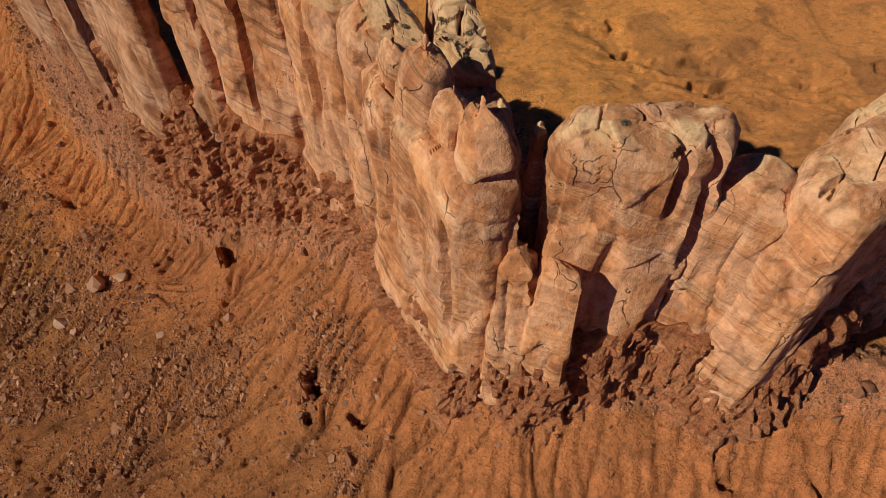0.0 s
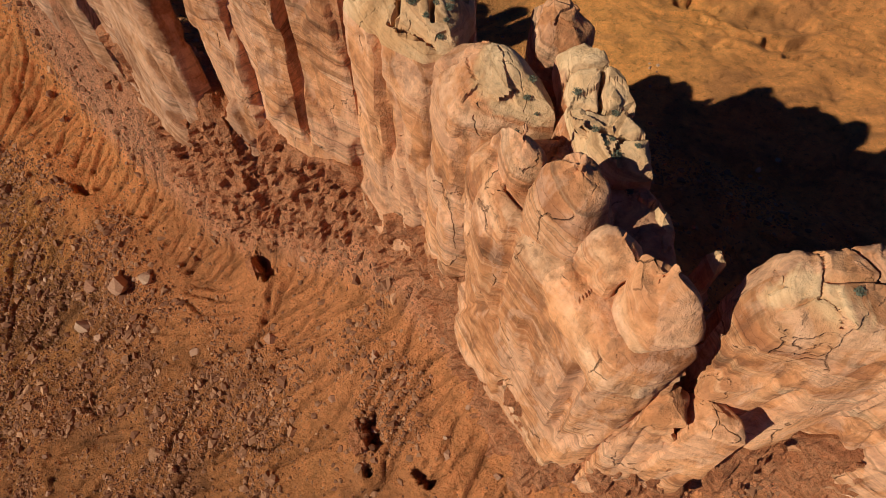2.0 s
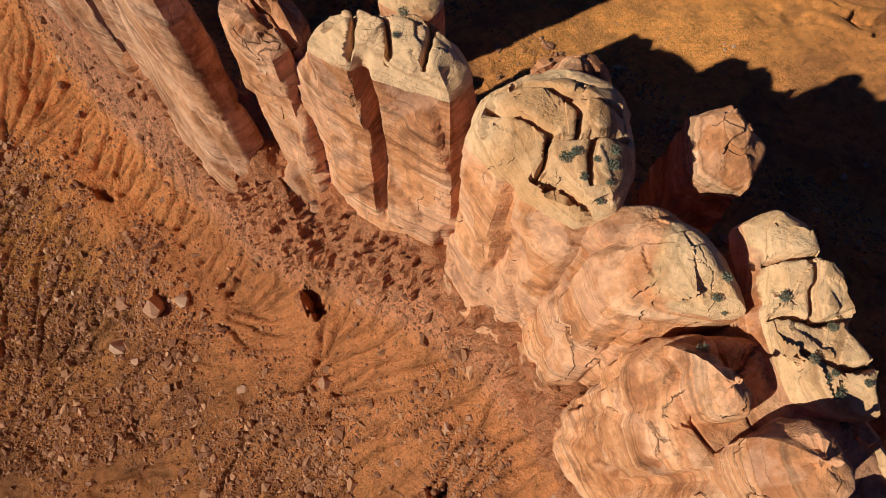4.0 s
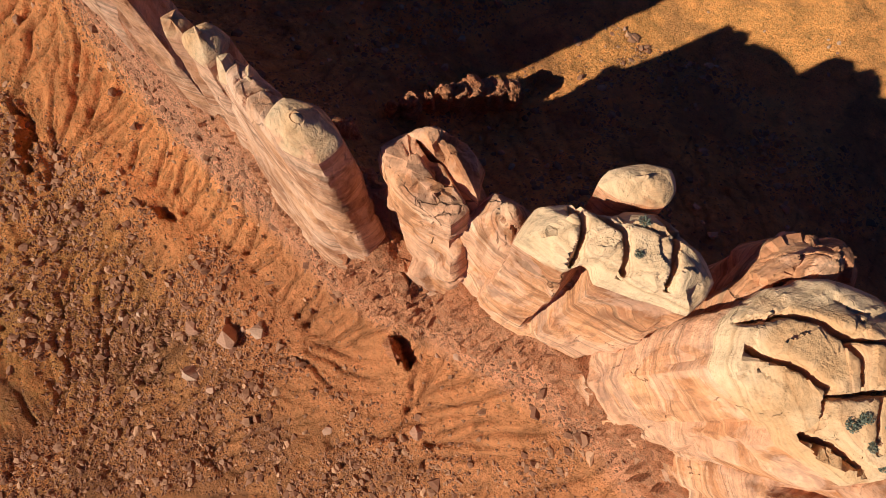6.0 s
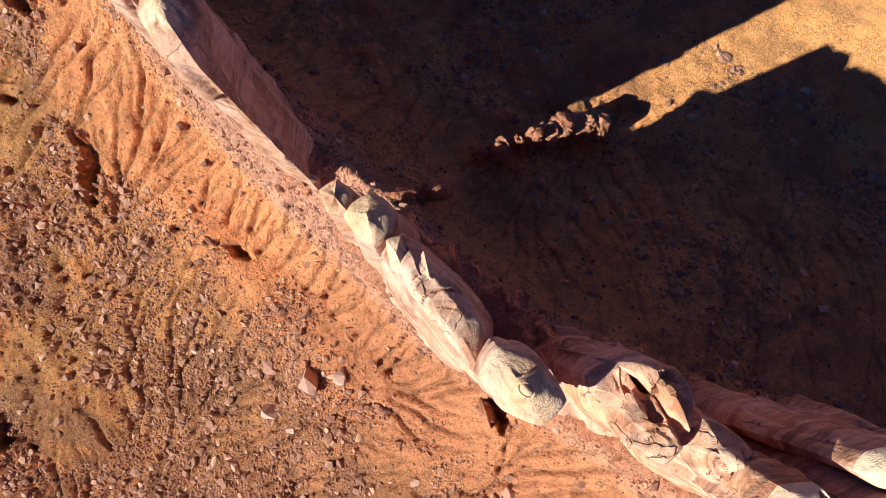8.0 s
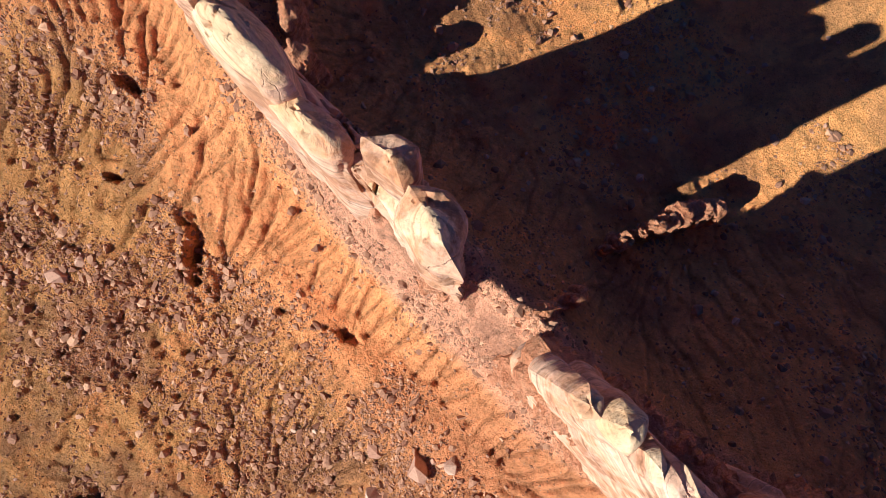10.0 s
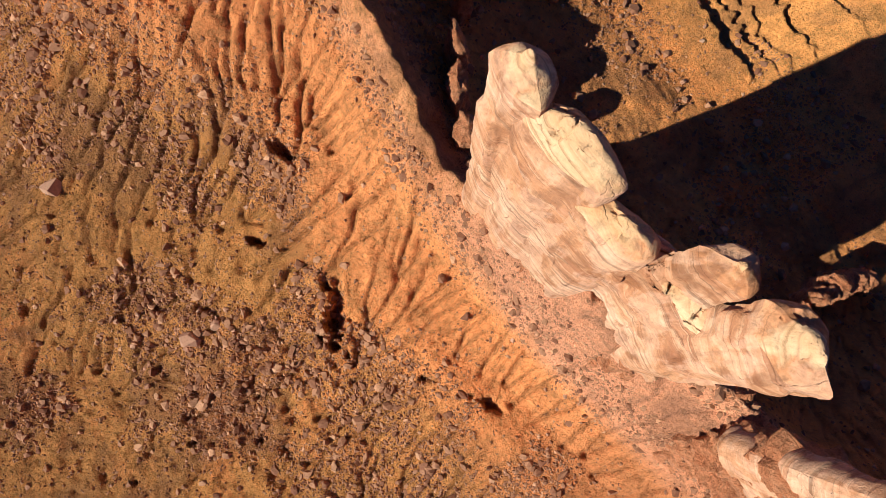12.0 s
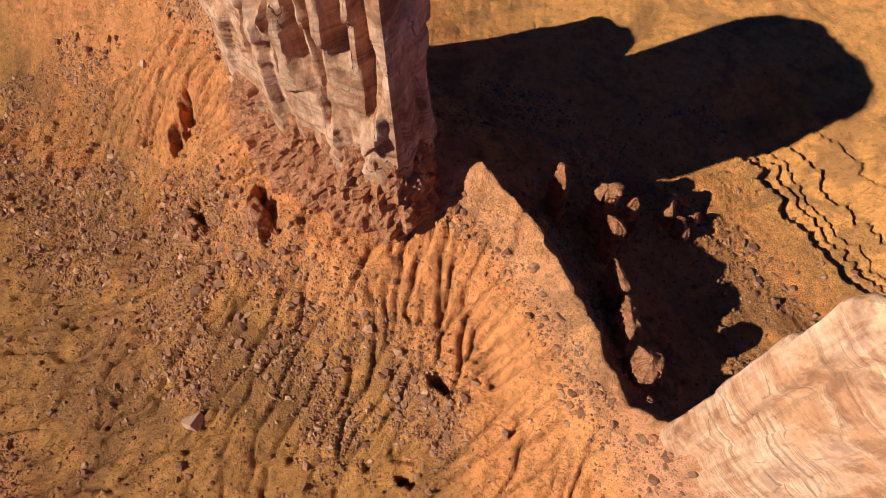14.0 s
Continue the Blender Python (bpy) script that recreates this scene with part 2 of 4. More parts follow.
    isle = ramp(n, l, layer, [(0.80, 0.0), (0.90, 1.0)] if cream is False else [(0.98, 0.0), (1.14, 1.0)] if cream is None else [(0.50, 0.0), (0.60, 1.0)])
    # scree dust on the lowest part of the wall
    foot = ramp(n, l, sums(n, l, sums(n, l, named(n, "foot"), mid, 0.9), wide2, 0.8), [(1.00, 0.0), (1.35, 0.8)])
    c = mix(n, l, foot, c, (0.70, 0.330, 0.185))
    c = mix(n, l, isle, c, pale)
    c = mix(n, l, 0.65, c, ramp(n, l, mid, [(0.28, 0.55), (0.48, 1.0), (0.72, 1.14)]), "MULTIPLY")
    lamina = mix(n, l, ramp(n, l, sums(n, l, mid, wide, 0.8), [(0.84, 0.0), (1.02, 1.0)]), (1, 1, 1), ramp(n, l, thin, [(0.32, 0.62), (0.42, 1.0), (0.60, 1.06), (0.70, 0.74)]))
    c = mix(n, l, sums(n, l, mix(n, l, 0.75, isle, (0, 0, 0)), sets, 0.3), c, mix(n, l, 1.0, c, lamina, "MULTIPLY"))
    c = mix(n, l, 0.45, c, ramp(n, l, fine, [(0.3, 0.55), (0.45, 1.0), (0.7, 1.18)]), "MULTIPLY")
    l.new(c, b.inputs["Base Color"])
    v = relief(n, l, b, mix(n, l, sums(n, l, isle, sets, 0.4), (0.5, 0.5, 0.5), thin), 0.6, 0.30)
    v = relief(n, l, b, mid, 0.6, 0.5, v)
    v = relief(n, l, b, fine, 0.6, 0.2, v)
    relief(n, l, b, crack, 0.9, 0.5, v)
    return m


def shale_material():
    m, n, l, b = shader("red_shale", 0.92)
    p = placed(n, l, (1, 1, 1))
    bed = grain(n, l, placed(n, l, (0.12, 0.12, 1.1)), 1.0, 5, 0.65, 0.5)
    base = ramp(n, l, bed, [(0.30, (0.46, 0.150, 0.062)), (0.45, (0.62, 0.225, 0.092)), (0.56, (0.70, 0.290, 0.130)), (0.70, (0.52, 0.195, 0.095))])
    mid = grain(n, l, p, 0.8, 5, 0.7, 0.4)
    c = mix(n, l, 0.75, base, ramp(n, l, mid, [(0.3, 0.5), (0.5, 1.0), (0.7, 1.2)]), "MULTIPLY")
    fine = grain(n, l, p, 3.0, 5, 0.75)
    c = mix(n, l, 0.7, c, ramp(n, l, fine, [(0.3, 0.6), (0.5, 1.0), (0.7, 1.3)]), "MULTIPLY")
    l.new(c, b.inputs["Base Color"])
    v = relief(n, l, b, mid, 1.0, 1.0)
    relief(n, l, b, fine, 1.0, 0.35, v)
    return m


def boulder_material(name, light, dark):
    m, n, l, b = shader(name, 0.9)
    p = placed(n, l, (1, 1, 1))
    own = n.new("ShaderNodeNewGeometry").outputs["Random Per Island"]
    base = ramp(n, l, own, [(0.0, dark), (0.86, tuple((a + c) / 2 for a, c in zip(light, dark))), (1.0, light)])
    fine = grain(n, l, p, 2.5, 5, 0.7)
    c = mix(n, l, 0.6, base, ramp(n, l, fine, [(0.3, 0.55), (0.5, 1.0), (0.7, 1.2)]), "MULTIPLY")
    l.new(c, b.inputs["Base Color"])
    relief(n, l, b, fine, 0.6, 0.12)
    return m


def leaf_material():
    m, n, l, b = shader("grey_green_leaves", 0.8)
    own = n.new("ShaderNodeNewGeometry").outputs["Random Per Island"]
    l.new(ramp(n, l, own, [(0.0, (0.11, 0.115, 0.07)), (1.0, (0.24, 0.23, 0.15))]), b.inputs["Base Color"])
    return m


WARM = [(0.30, (0.34, 0.125, 0.058)), (0.40, (0.58, 0.240, 0.100)), (0.46, (0.74, 0.400, 0.205)), (0.50, (0.44, 0.175, 0.080)), (0.55, (0.68, 0.320, 0.145)), (0.62, (0.50, 0.205, 0.090)), (0.70, (0.80, 0.490, 0.275))]
SOFT = [(0.30, (0.42, 0.175, 0.085)), (0.42, (0.58, 0.285, 0.145)), (0.50, (0.70, 0.405, 0.230)), (0.55, (0.44, 0.190, 0.095)), (0.68, (0.64, 0.340, 0.185))]
SOIL, SANDSTONE, CAPROCK, SHALE = soil_material(), rock_material("orange_sandstone", False, (0.78, 0.355, 0.150), WARM, 0.75), rock_material("cream_caprock", True, (0.70, 0.345, 0.155), WARM), shale_material()
PALE = rock_material("pale_pink_sandstone", None, (0.62, 0.300, 0.142), SOFT, 0.85)
DARK = rock_material("varnished_sandstone", False, (0.54, 0.270, 0.140), SOFT, 0.75)
RUBBLE = boulder_material("rubble_stone", (0.64, 0.32, 0.16), (0.22, 0.085, 0.042))
BLOCK = boulder_material("fallen_block_stone", (0.60, 0.36, 0.22), (0.44, 0.19, 0.10))
LEAF = leaf_material()
TWIG = boulder_material("dry_twigs", (0.25, 0.18, 0.12), (0.16, 0.11, 0.07))


# ---- meshes from arrays ----
def shape(name, verts, quads, material, smoothed=True, crease=0):
    me = bpy.data.meshes.new(name)
    me.vertices.add(len(verts))
    me.vertices.foreach_set("co", np.asarray(verts, np.float32).ravel())
    k = quads.shape[1]
    me.loops.add(quads.size)
    me.loops.foreach_set("vertex_index", np.asarray(quads, np.int32).ravel())
    me.polygons.add(len(quads))
    me.polygons.foreach_set("loop_start", np.arange(0, quads.size, k, dtype=np.int32))
    me.polygons.foreach_set("use_smooth", np.full(len(quads), smoothed))
    me.update(calc_edges=True)
    me.validate()
    if smoothed and crease:
        me.set_sharp_from_angle(angle=radians(crease))
    me.materials.append(material)
    return me


def note(me, name, values):
    a = me.attributes.new(name, "FLOAT", "POINT")
    a.data.foreach_set("value", np.asarray(values, np.float32))
    return me


def sheet_faces(rows, cols, wrap=False):
    i, j = np.meshgrid(np.arange(rows - 1), np.arange(cols if wrap else cols - 1), indexing="ij")
    j2 = (j + 1) % cols
    return np.stack([i * cols + j, i * cols + j2, (i + 1) * cols + j2, (i + 1) * cols + j], -1).reshape(-1, 4)


# ---- the ground ----
# The ridge runs along s from its south-east end; d is the way across it, positive to the north-east.
AXIS_S = np.array([-90, -19, -9, 0, 18, 34, 45, 55, 64, 75, 86, 99, 115, 123, 135, 150, 160, 196, 260])
AXIS_D = np.array([70, 17, 8, 3, 2, 3.9, 2.6, 0, -2.4, -1.5, -1.4, -1.2, 0, 1.6, 6.4, 10, 6, 5.3, 5])
CREST_S = np.array([-90, -30, 0, 30, 60, 74, 78, 81, 85, 89, 93, 105, 112, 117, 120, 124, 130, 143, 151, 158, 170, 260])
CREST_Z = np.array([28, 36, 41, 42, 37, 34, 27, 25, 25, 31, 37, 38, 35, 28, 24, 25, 28, 31, 34, 31, 36, 30])
SW_D = np.array([0, 3, 6.5, 11, 17, 25, 35, 48, 64, 95])
SW_S = np.array([-30, 10, 30, 48, 68, 88, 110, 135, 165, 225])
SW_Z = np.array([[36.0, 33.4, 28.8, 25.6, 22.3, 19.1, 15.8, 12.6, 8.0], [36.0, 32.2, 25.9, 21.8, 15.8, 10.1, 4.9, 0.5, -5.6],
                 [33.5, 29.0, 25.3, 20.0, 12.4, 8.3, 3.1, -1.5, -7.5], [26.0, 19.1, 16.4, 13.0, 9.0, 5.1, 0.1, -4.7, -10.7],
                 [19.3, 10.0, 7.1, 6.5, 4.1, -1.1, -4.6, -9.1, -15.1], [18.1, 9.6, 6.8, 6.0, 2.4, -3.7, -8.3, -12.0, -18.2],
                 [21.6, 11.3, 9.2, 7.8, 4.2, 0.9, -3.4, -7.7, -11.7], [23.7, 21.2, 16.0, 13.0, 9.3, 5.8, 0.9, -5.6, -10.3],
                 [29.2, 28.4, 26.1, 23.2, 15.8, 11.2, 5.4, -0.9, -7.3], [28.8, 25.9, 22.1, 15.6, 6.3, 1.1, -2.8, -6.3, -10.7]])
NE_D = np.array([0, 4, 10, 15, 24, 32, 42, 60, 110])
NE_S = np.array([-30, 20, 45, 70, 95, 120, 140, 165, 225])
NE_Z = np.array([[34, 30, 27, 22, 18, 14, 9, 7], [38, 34, 31, 26, 21, 14, 6, 3], [38, 31, 28, 23, 17, 9, 2, 2],
                 [33, 23, 17, 9.5, 5.5, 2, 0, 0], [28, 20, 15, 9.5, 5.5, 2.5, 1, 0], [19, 13, 10, 7, 5, 2.5, 0, -4],
                 [23, 16, 12, 9, 7, 4.5, 1, -4], [26, 22, 18, 12, 8, 5, 1, -3], [26, 22, 18, 12, 8, 5, 1, -3]])
# hollows under small ledges on the slope: x, y, half width, half length, depth
HOLLOWS = [(-95.4, 95.2, 1.7, 3.9, 4.0), (-81.6, 86.4, 1.9, 0.6, 1.8), (-73.2, 83.4, 1.6, 1.1, 2.6), (-103.4, 117, 1.8, 1.1, 3),
           (-107.6, 105, 1.2, 1.0, 2.0), (-117.6, 74, 1.5, 0.6, 2.2), (-114, 52.4, 3.2, 2.6, 4), (-141.8, 140, 2.2, 2.2, 4),
           (-129, 137.4, 2.0, 2.2, 4), (-146.4, 157, 1.3, 2.0, 3), (-148.3, 154, 1.2, 2.0, 3), (-34.4, 62.2, 1.1, 2.6, 3), (-17, 37, 1.3, 2.2, 3), (-10.2, 32.8, 1.4, 1.2, 2.5)]


def along(x, y):
    s = (x - 10) * -0.757 + (y - 33) * 0.653
    d = (x - 10) * 0.653 + (y - 33) * 0.757
    k = sum(np.interp(s + o, AXIS_S, AXIS_D) for o in (-4, 0, 4)) / 3
    return s, d - k


def slope(s, d, crest, at_s, at_d, z):
    out = np.zeros(len(s))
    si = np.clip(np.interp(s, at_s, np.arange(len(at_s))), 0, len(at_s) - 1.001)
    i = si.astype(int)
    w = si - i
    w = w * w * (3 - 2 * w)
    table = [crest] + [z[i, k] * (1 - w) + z[i + 1, k] * w for k in range(z.shape[1])]
    for k in range(len(at_d) - 1):
        inside = (d >= at_d[k]) & (d < at_d[k + 1])
        f = (d - at_d[k]) / (at_d[k + 1] - at_d[k])
        out = np.where(inside, table[k] * (1 - f) + table[k + 1] * f, out)
    return np.where(d >= at_d[-1], table[-1], out)


def raw_height(x, y):
    """The slopes before water has cut them."""
    s, d = along(x, y)
    flat = np.stack([x, y, np.zeros_like(x)], 1)
    d = d + 0.8 * vnoise(flat * 0.17, 43) + 0.5 * vnoise(flat * 0.5, 44) + 0.25 * vnoise(flat * 1.3, 45)
    wob = 0.8 * vnoise(flat * 0.12, 40) + 1.2 * vnoise(flat * 0.045, 41)
    far = smooth(3, 14, np.abs(d))
    crest = np.interp(s, CREST_S, CREST_Z)
    dd = np.abs(d + wob * far)
    z = np.where(d < 0, slope(s, dd, crest, SW_S, SW_D, SW_Z), slope(s, dd, crest, NE_S, NE_D, NE_Z))
    z = z + 1.1 * vnoise(flat * 0.055, 1) * far + 0.6 * vnoise(flat * 0.14, 2) * far
    # hummocks, few on the sand to the north
    rough = (0.35 + 0.75 * smooth(-0.3, 0.4, vnoise(flat * 0.05, 14))) * (1 - 0.6 * smooth(34, 55, d)) * far
    z = z + rough * (0.6 * vnoise(flat * 0.3, 10) - 0.35 * (np.abs(vnoise(flat * 0.62, 11)) - 0.3) + 0.2 * vnoise(flat * 1.2, 12))
    z = z + 0.13 * vnoise(flat * 2.3, 13) + 0.5 * smooth(9, 3, np.abs(d)) * np.abs(vnoise(flat * 0.8, 15))
    for hx, hy, rx, ry, deep in HOLLOWS:
        reach = np.sqrt(((x - hx) / rx) ** 2 + ((y - hy) / ry) ** 2) + 0.75 * vnoise(flat * 0.6, 60) + 0.5 * vnoise(flat * 1.5, 61)
        away = ((x - hx) * 0.88 + (y - hy) * 0.48) / (0.5 * (rx + ry))
        z = z - deep * smooth(1.2, 0.85, reach) * np.clip(0.8 - 0.5 * away, 0.1, 1.2) + 0.22 * deep * smooth(2.2, 1.1, reach) * np.clip(0.5 - 0.6 * away, 0, 1)
    # winding ledges on the flat north of the saddle
    q = (x + 45) * 0.87 + (y - 160) * 0.48
    r = (x + 45) * -0.48 + (y - 160) * 0.87
    line = q + 2.2 * vnoise(np.stack([r * 0.17, q * 0.05, r * 0], 1), 21) + 1.5 * vnoise(np.stack([r * 0.5, q * 0.1, r * 0], 1), 22) + 0.6 * vnoise(np.stack([r * 1.4, q * 0.4, r * 0], 1), 23)
    here = smooth(-32, -18, r) * smooth(26, 14, r)
    for at, drop in ((0, 2.2), (4.5, 1.5), (7.5, 1.1), (12, 1.9), (20, 1.3)):
        z = z - here * drop * smooth(at - 0.25, at + 0.25, line) + here * drop * smooth(at + 1, at + 16, line)
    # broken ledges on the plain to the north-east
    q2 = (x - 70) * 0.35 + (y - 124) * 0.94
    line2 = q2 + 5 * vnoise(flat * 0.08, 31) + 2.0 * vnoise(flat * 0.3, 32)
    here2 = smooth(26, 44, x) * smooth(98, 110, y) * (0.35 + 0.65 * smooth(-0.3, 0.2, vnoise(flat * 0.07, 35)))
    gully = 3.0 * np.abs(vnoise(np.stack([x * 0.16, y * 0.03, x * 0], 1), 33)) + 1.2 * np.abs(vnoise(flat * 0.4, 34))
    for at, drop in ((-6, 2.6), (1, 3.4), (9, 2.4), (15, 2.8)):
        z = z - here2 * drop * smooth(at + 0.35, at - 0.35, line2 + gully) + here2 * drop * smooth(at - 1, at - 16, line2 + gully)
    return z


STEP = 0.28
CORE_X, CORE_Y = np.arange(-206, 98, STEP), np.arange(21, 173, STEP)


def blurred(g, times=1):
    for _ in range(times):
        for axis in (0, 1):
            g = 0.5 * g + 0.25 * (np.roll(g, 1, axis) + np.roll(g, -1, axis))
    return g


def run_water(z, slant, depth, seed):
    """Rills: many drops run down the slopes together, and each turn they cut deeper where most of them ran."""
    rng = np.random.RandomState(seed)
    rows, cols = z.shape
    streams = np.zeros(z.shape)
    for turn in range(4):
        gi, gj = np.gradient(blurred(z, 1), STEP)
        gj = gj + slant
        gi, gj = gi.ravel(), gj.ravel()
        count = 190000
        i, j = rng.uniform(2, rows - 3, count), rng.uniform(2, cols - 3, count)
        vi, vj, alive = np.zeros(count), np.zeros(count), np.ones(count)
        flow = np.zeros(z.size)
        for k in range(44):
            at = i.astype(np.int64) * cols + j.astype(np.int64)
            si, sj = -gi[at], -gj[at]
            steep = np.hypot(si, sj)
            vi, vj = 0.6 * vi + 0.4 * si / (steep + 0.04), 0.6 * vj + 0.4 * sj / (steep + 0.04)
            alive = alive * smooth(0.05, 0.22, steep)
            flow += np.bincount(at, weights=np.minimum(steep, 0.9) * min(1.0, k / 8) * alive, minlength=z.size)
            i, j = np.clip(i + vi, 2, rows - 3), np.clip(j + vj, 2, cols - 3)
        flow = flow.reshape(z.shape)
        flow = 0.35 * blurred(flow, 1) + 0.65 * flow
        cut = np.clip(flow / np.percentile(flow, 97), 0, 1.6) ** 0.6
        z = z - depth * cut * smooth(0.06, 0.3, np.hypot(gi, gj).reshape(z.shape))
        streams = 0.5 * streams + 0.5 * cut
    return z, streams


_gx, _gy = np.meshgrid(CORE_X, CORE_Y)
CORE_Z, STREAMS = run_water(raw_height(_gx.ravel(), _gy.ravel()).reshape(_gx.shape), 0.2 * smooth(80, 115, along(_gx, _gy)[0]), 0.06 + 0.17 * smooth(4, -4, along(_gx, _gy)[1]), 8)


def ground_height(x, y):
    """The finished ground: the cut slopes near the ridge, the plain shape further out."""
    x, y = np.asarray(x, float), np.asarray(y, float)
    j, i = (x - CORE_X[0]) / STEP, (y - CORE_Y[0]) / STEP
    inside = (i > 1) & (j > 1) & (i < len(CORE_Y) - 3) & (j < len(CORE_X) - 3)
    i, j = np.clip(i, 1, len(CORE_Y) - 3), np.clip(j, 1, len(CORE_X) - 3)
    a, b = i.astype(int), j.astype(int)
    u, v = i - a, j - b
    fine = (CORE_Z[a, b] * (1 - u) + CORE_Z[a + 1, b] * u) * (1 - v) + (CORE_Z[a, b + 1] * (1 - u) + CORE_Z[a + 1, b + 1] * u) * v
    return fine if inside.all() else np.where(inside, fine, raw_height(x, y) - 0.3)


def axis_steps(low, fine_low, fine_high, high, reach):
    """Lines of the ground's net: fine in the middle, coarser round it, ever wider towards the horizon."""
    core = list(np.arange(low, fine_low, 0.5)) + list(np.arange(fine_low, fine_high, 0.31)) + list(np.arange(fine_high, high, 0.5))
    left, right, g = [], [], 0.5
    a, b = core[0], core[-1]
    while a > -reach or b < reach:
        g *= 1.09
        a -= g
        b += g
        left.append(a)
        right.append(b)
    return np.array(left[::-1] + core + right)


# dense patches of rubble: x, y, half length, half width, turn
PATCHES = [(-70, 48, 10, 7, 0), (-79, 66, 8, 6, 20), (-56, 50, 5, 4, 0), (-88, 82, 7, 5, 30), (-48, 44, 5, 3, 20), (-30, 40, 4, 3, 0), (-98, 73, 11, 6, 10), (-107, 90, 8, 6, 40), (-89, 64, 9, 7, 0), (-64, 61, 7, 6, 20), (-66, 74, 5, 4, 0), (-21, 49, 5, 4, 30), (-15, 40, 4, 6, 0),
           (-80, 75, 8, 3, 60), (-112, 78, 7, 9, 20), (-128, 96, 9, 5, 30), (-118, 110, 4, 9, 30), (-103, 112, 3, 6, 20), (-140, 118, 8, 5, 0), (-85, 52, 8, 5, 0), (-146, 138, 6, 12, 10)]


def patches(x, y):
    """How far a spot lies inside one of the rubble patches, from 0 to 1."""
    flat = np.stack([x, y, np.zeros_like(x)], 1)
    ragged = 0.55 * vnoise(flat * 0.22, 51) + 0.35 * vnoise(flat * 0.6, 52)
    best = np.zeros(len(x))
    for px, py, long, wide, turn in PATCHES:
        c, s = math.cos(radians(turn)), math.sin(radians(turn))
        u, v = ((x - px) * c + (y - py) * s) / long, ((y - py) * c - (x - px) * s) / wide
        best = np.maximum(best, smooth(1.25, 0.5, np.sqrt(u * u + v * v) + ragged))
    return best


def build_ground():
    xs, ys = axis_steps(-205, -160, 18, 97, 1600), axis_steps(22, 30, 138, 172, 1600)
    gx, gy = np.meshgrid(xs, ys)
    x, y = gx.ravel(), gy.ravel()
    z = ground_height(x, y)
    me = shape("ground", np.stack([x, y, z], 1), sheet_faces(len(ys), len(xs)), SOIL)
    s, d = along(x, y)
    i, j = np.clip((y - CORE_Y[0]) / STEP, 0, len(CORE_Y) - 1).astype(int), np.clip((x - CORE_X[0]) / STEP, 0, len(CORE_X) - 1).astype(int)
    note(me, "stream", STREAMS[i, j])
    note(me, "debris", smooth(9, 2.5, np.abs(d)) * (0.5 + 0.5 * smooth(125, 90, s)))
    note(me, "brown", smooth(-12, -30, d) * (0.2 + 0.5 * smooth(90, 60, s)))
    note(me, "red", smooth(98, 66, s) * smooth(2, -2, d) + 0.55 * smooth(28, 42, d) * smooth(42, 16, s))
    note(me, "talus", np.where(d < 0, smooth(2.5, 5, -d) * smooth(28, 14, -d), 0.0))
    note(me, "sand", smooth(40, 60, d) * 0.9)
    note(me, "strewn", patches(x, y))
    return tagged(new("ground", me), "red-orange desert soil slope with rills and scattered stones", "ground", kind="structure")


ground = build_ground()


# ---- rock masses ----
def outline(points, step, soft):
    """A closed curve through the points, in even steps, and its outward normals."""
    p = np.array(points, float)
    area = 0.5 * np.sum(p[:, 0] * np.roll(p[:, 1], -1) - np.roll(p[:, 0], -1) * p[:, 1])
    if area < 0:
        p = p[::-1]
    out = []
    n = len(p)
    for i in range(n):
        a, b, c, e = p[i - 1], p[i], p[(i + 1) % n], p[(i + 2) % n]
        k = max(4, int(np.hypot(*(c - b)) / step))
        for t in np.linspace(0, 1, k, endpoint=False):
            out.append(0.5 * ((2 * b) + (c - a) * t + (2 * a - 5 * b + 4 * c - e) * t * t + (3 * b - a - 3 * c + e) * t ** 3))
    q = soft * np.array(out)
    # between the curve and the plain polygon, so that corners keep some edge
    r = []
    for i in range(n):
        b, c = p[i], p[(i + 1) % n]
        k = max(4, int(np.hypot(*(c - b)) / step))
        r += [b + (c - b) * t for t in np.linspace(0, 1, k, endpoint=False)]
    q = q + (1 - soft) * np.array(r)
    tangent = np.roll(q, -1, 0) - np.roll(q, 1, 0)
    normal = np.stack([tangent[:, 1], -tangent[:, 0]], 1)
    for _ in range(6):
        normal = (normal + np.roll(normal, 1, 0) + np.roll(normal, -1, 0)) / 3
    normal /= np.linalg.norm(normal, axis=1)[:, None] + 1e-9
    return q, normal


def bed_of(p, salt):
    """Height within the tilted, gently folded beds, which sink to the south-east along the ridge."""
    a, dip = radians(-40 + 13 * (salt % 7 - 3)), 0.03 if salt in (222, 223) else 0.42
    return p[:, 2] + dip * (p[:, 0] * math.cos(a) + p[:, 1] * math.sin(a)) + 0.9 * vnoise(p * 0.11, salt + 4) + 0.25 * vnoise(p * 0.4, salt + 8)


def near_line(p, line):
    """Distance in plan to a jointed line."""
    best = np.full(len(p), 1e9)
    for (ax, ay), (bx, by) in zip(line, line[1:]):
        ux, uy = bx - ax, by - ay
        f = np.clip(((p[:, 0] - ax) * ux + (p[:, 1] - ay) * uy) / (ux * ux + uy * uy), 0, 1)
        best = np.minimum(best, np.hypot(p[:, 0] - ax - f * ux, p[:, 1] - ay - f * uy))
    return best


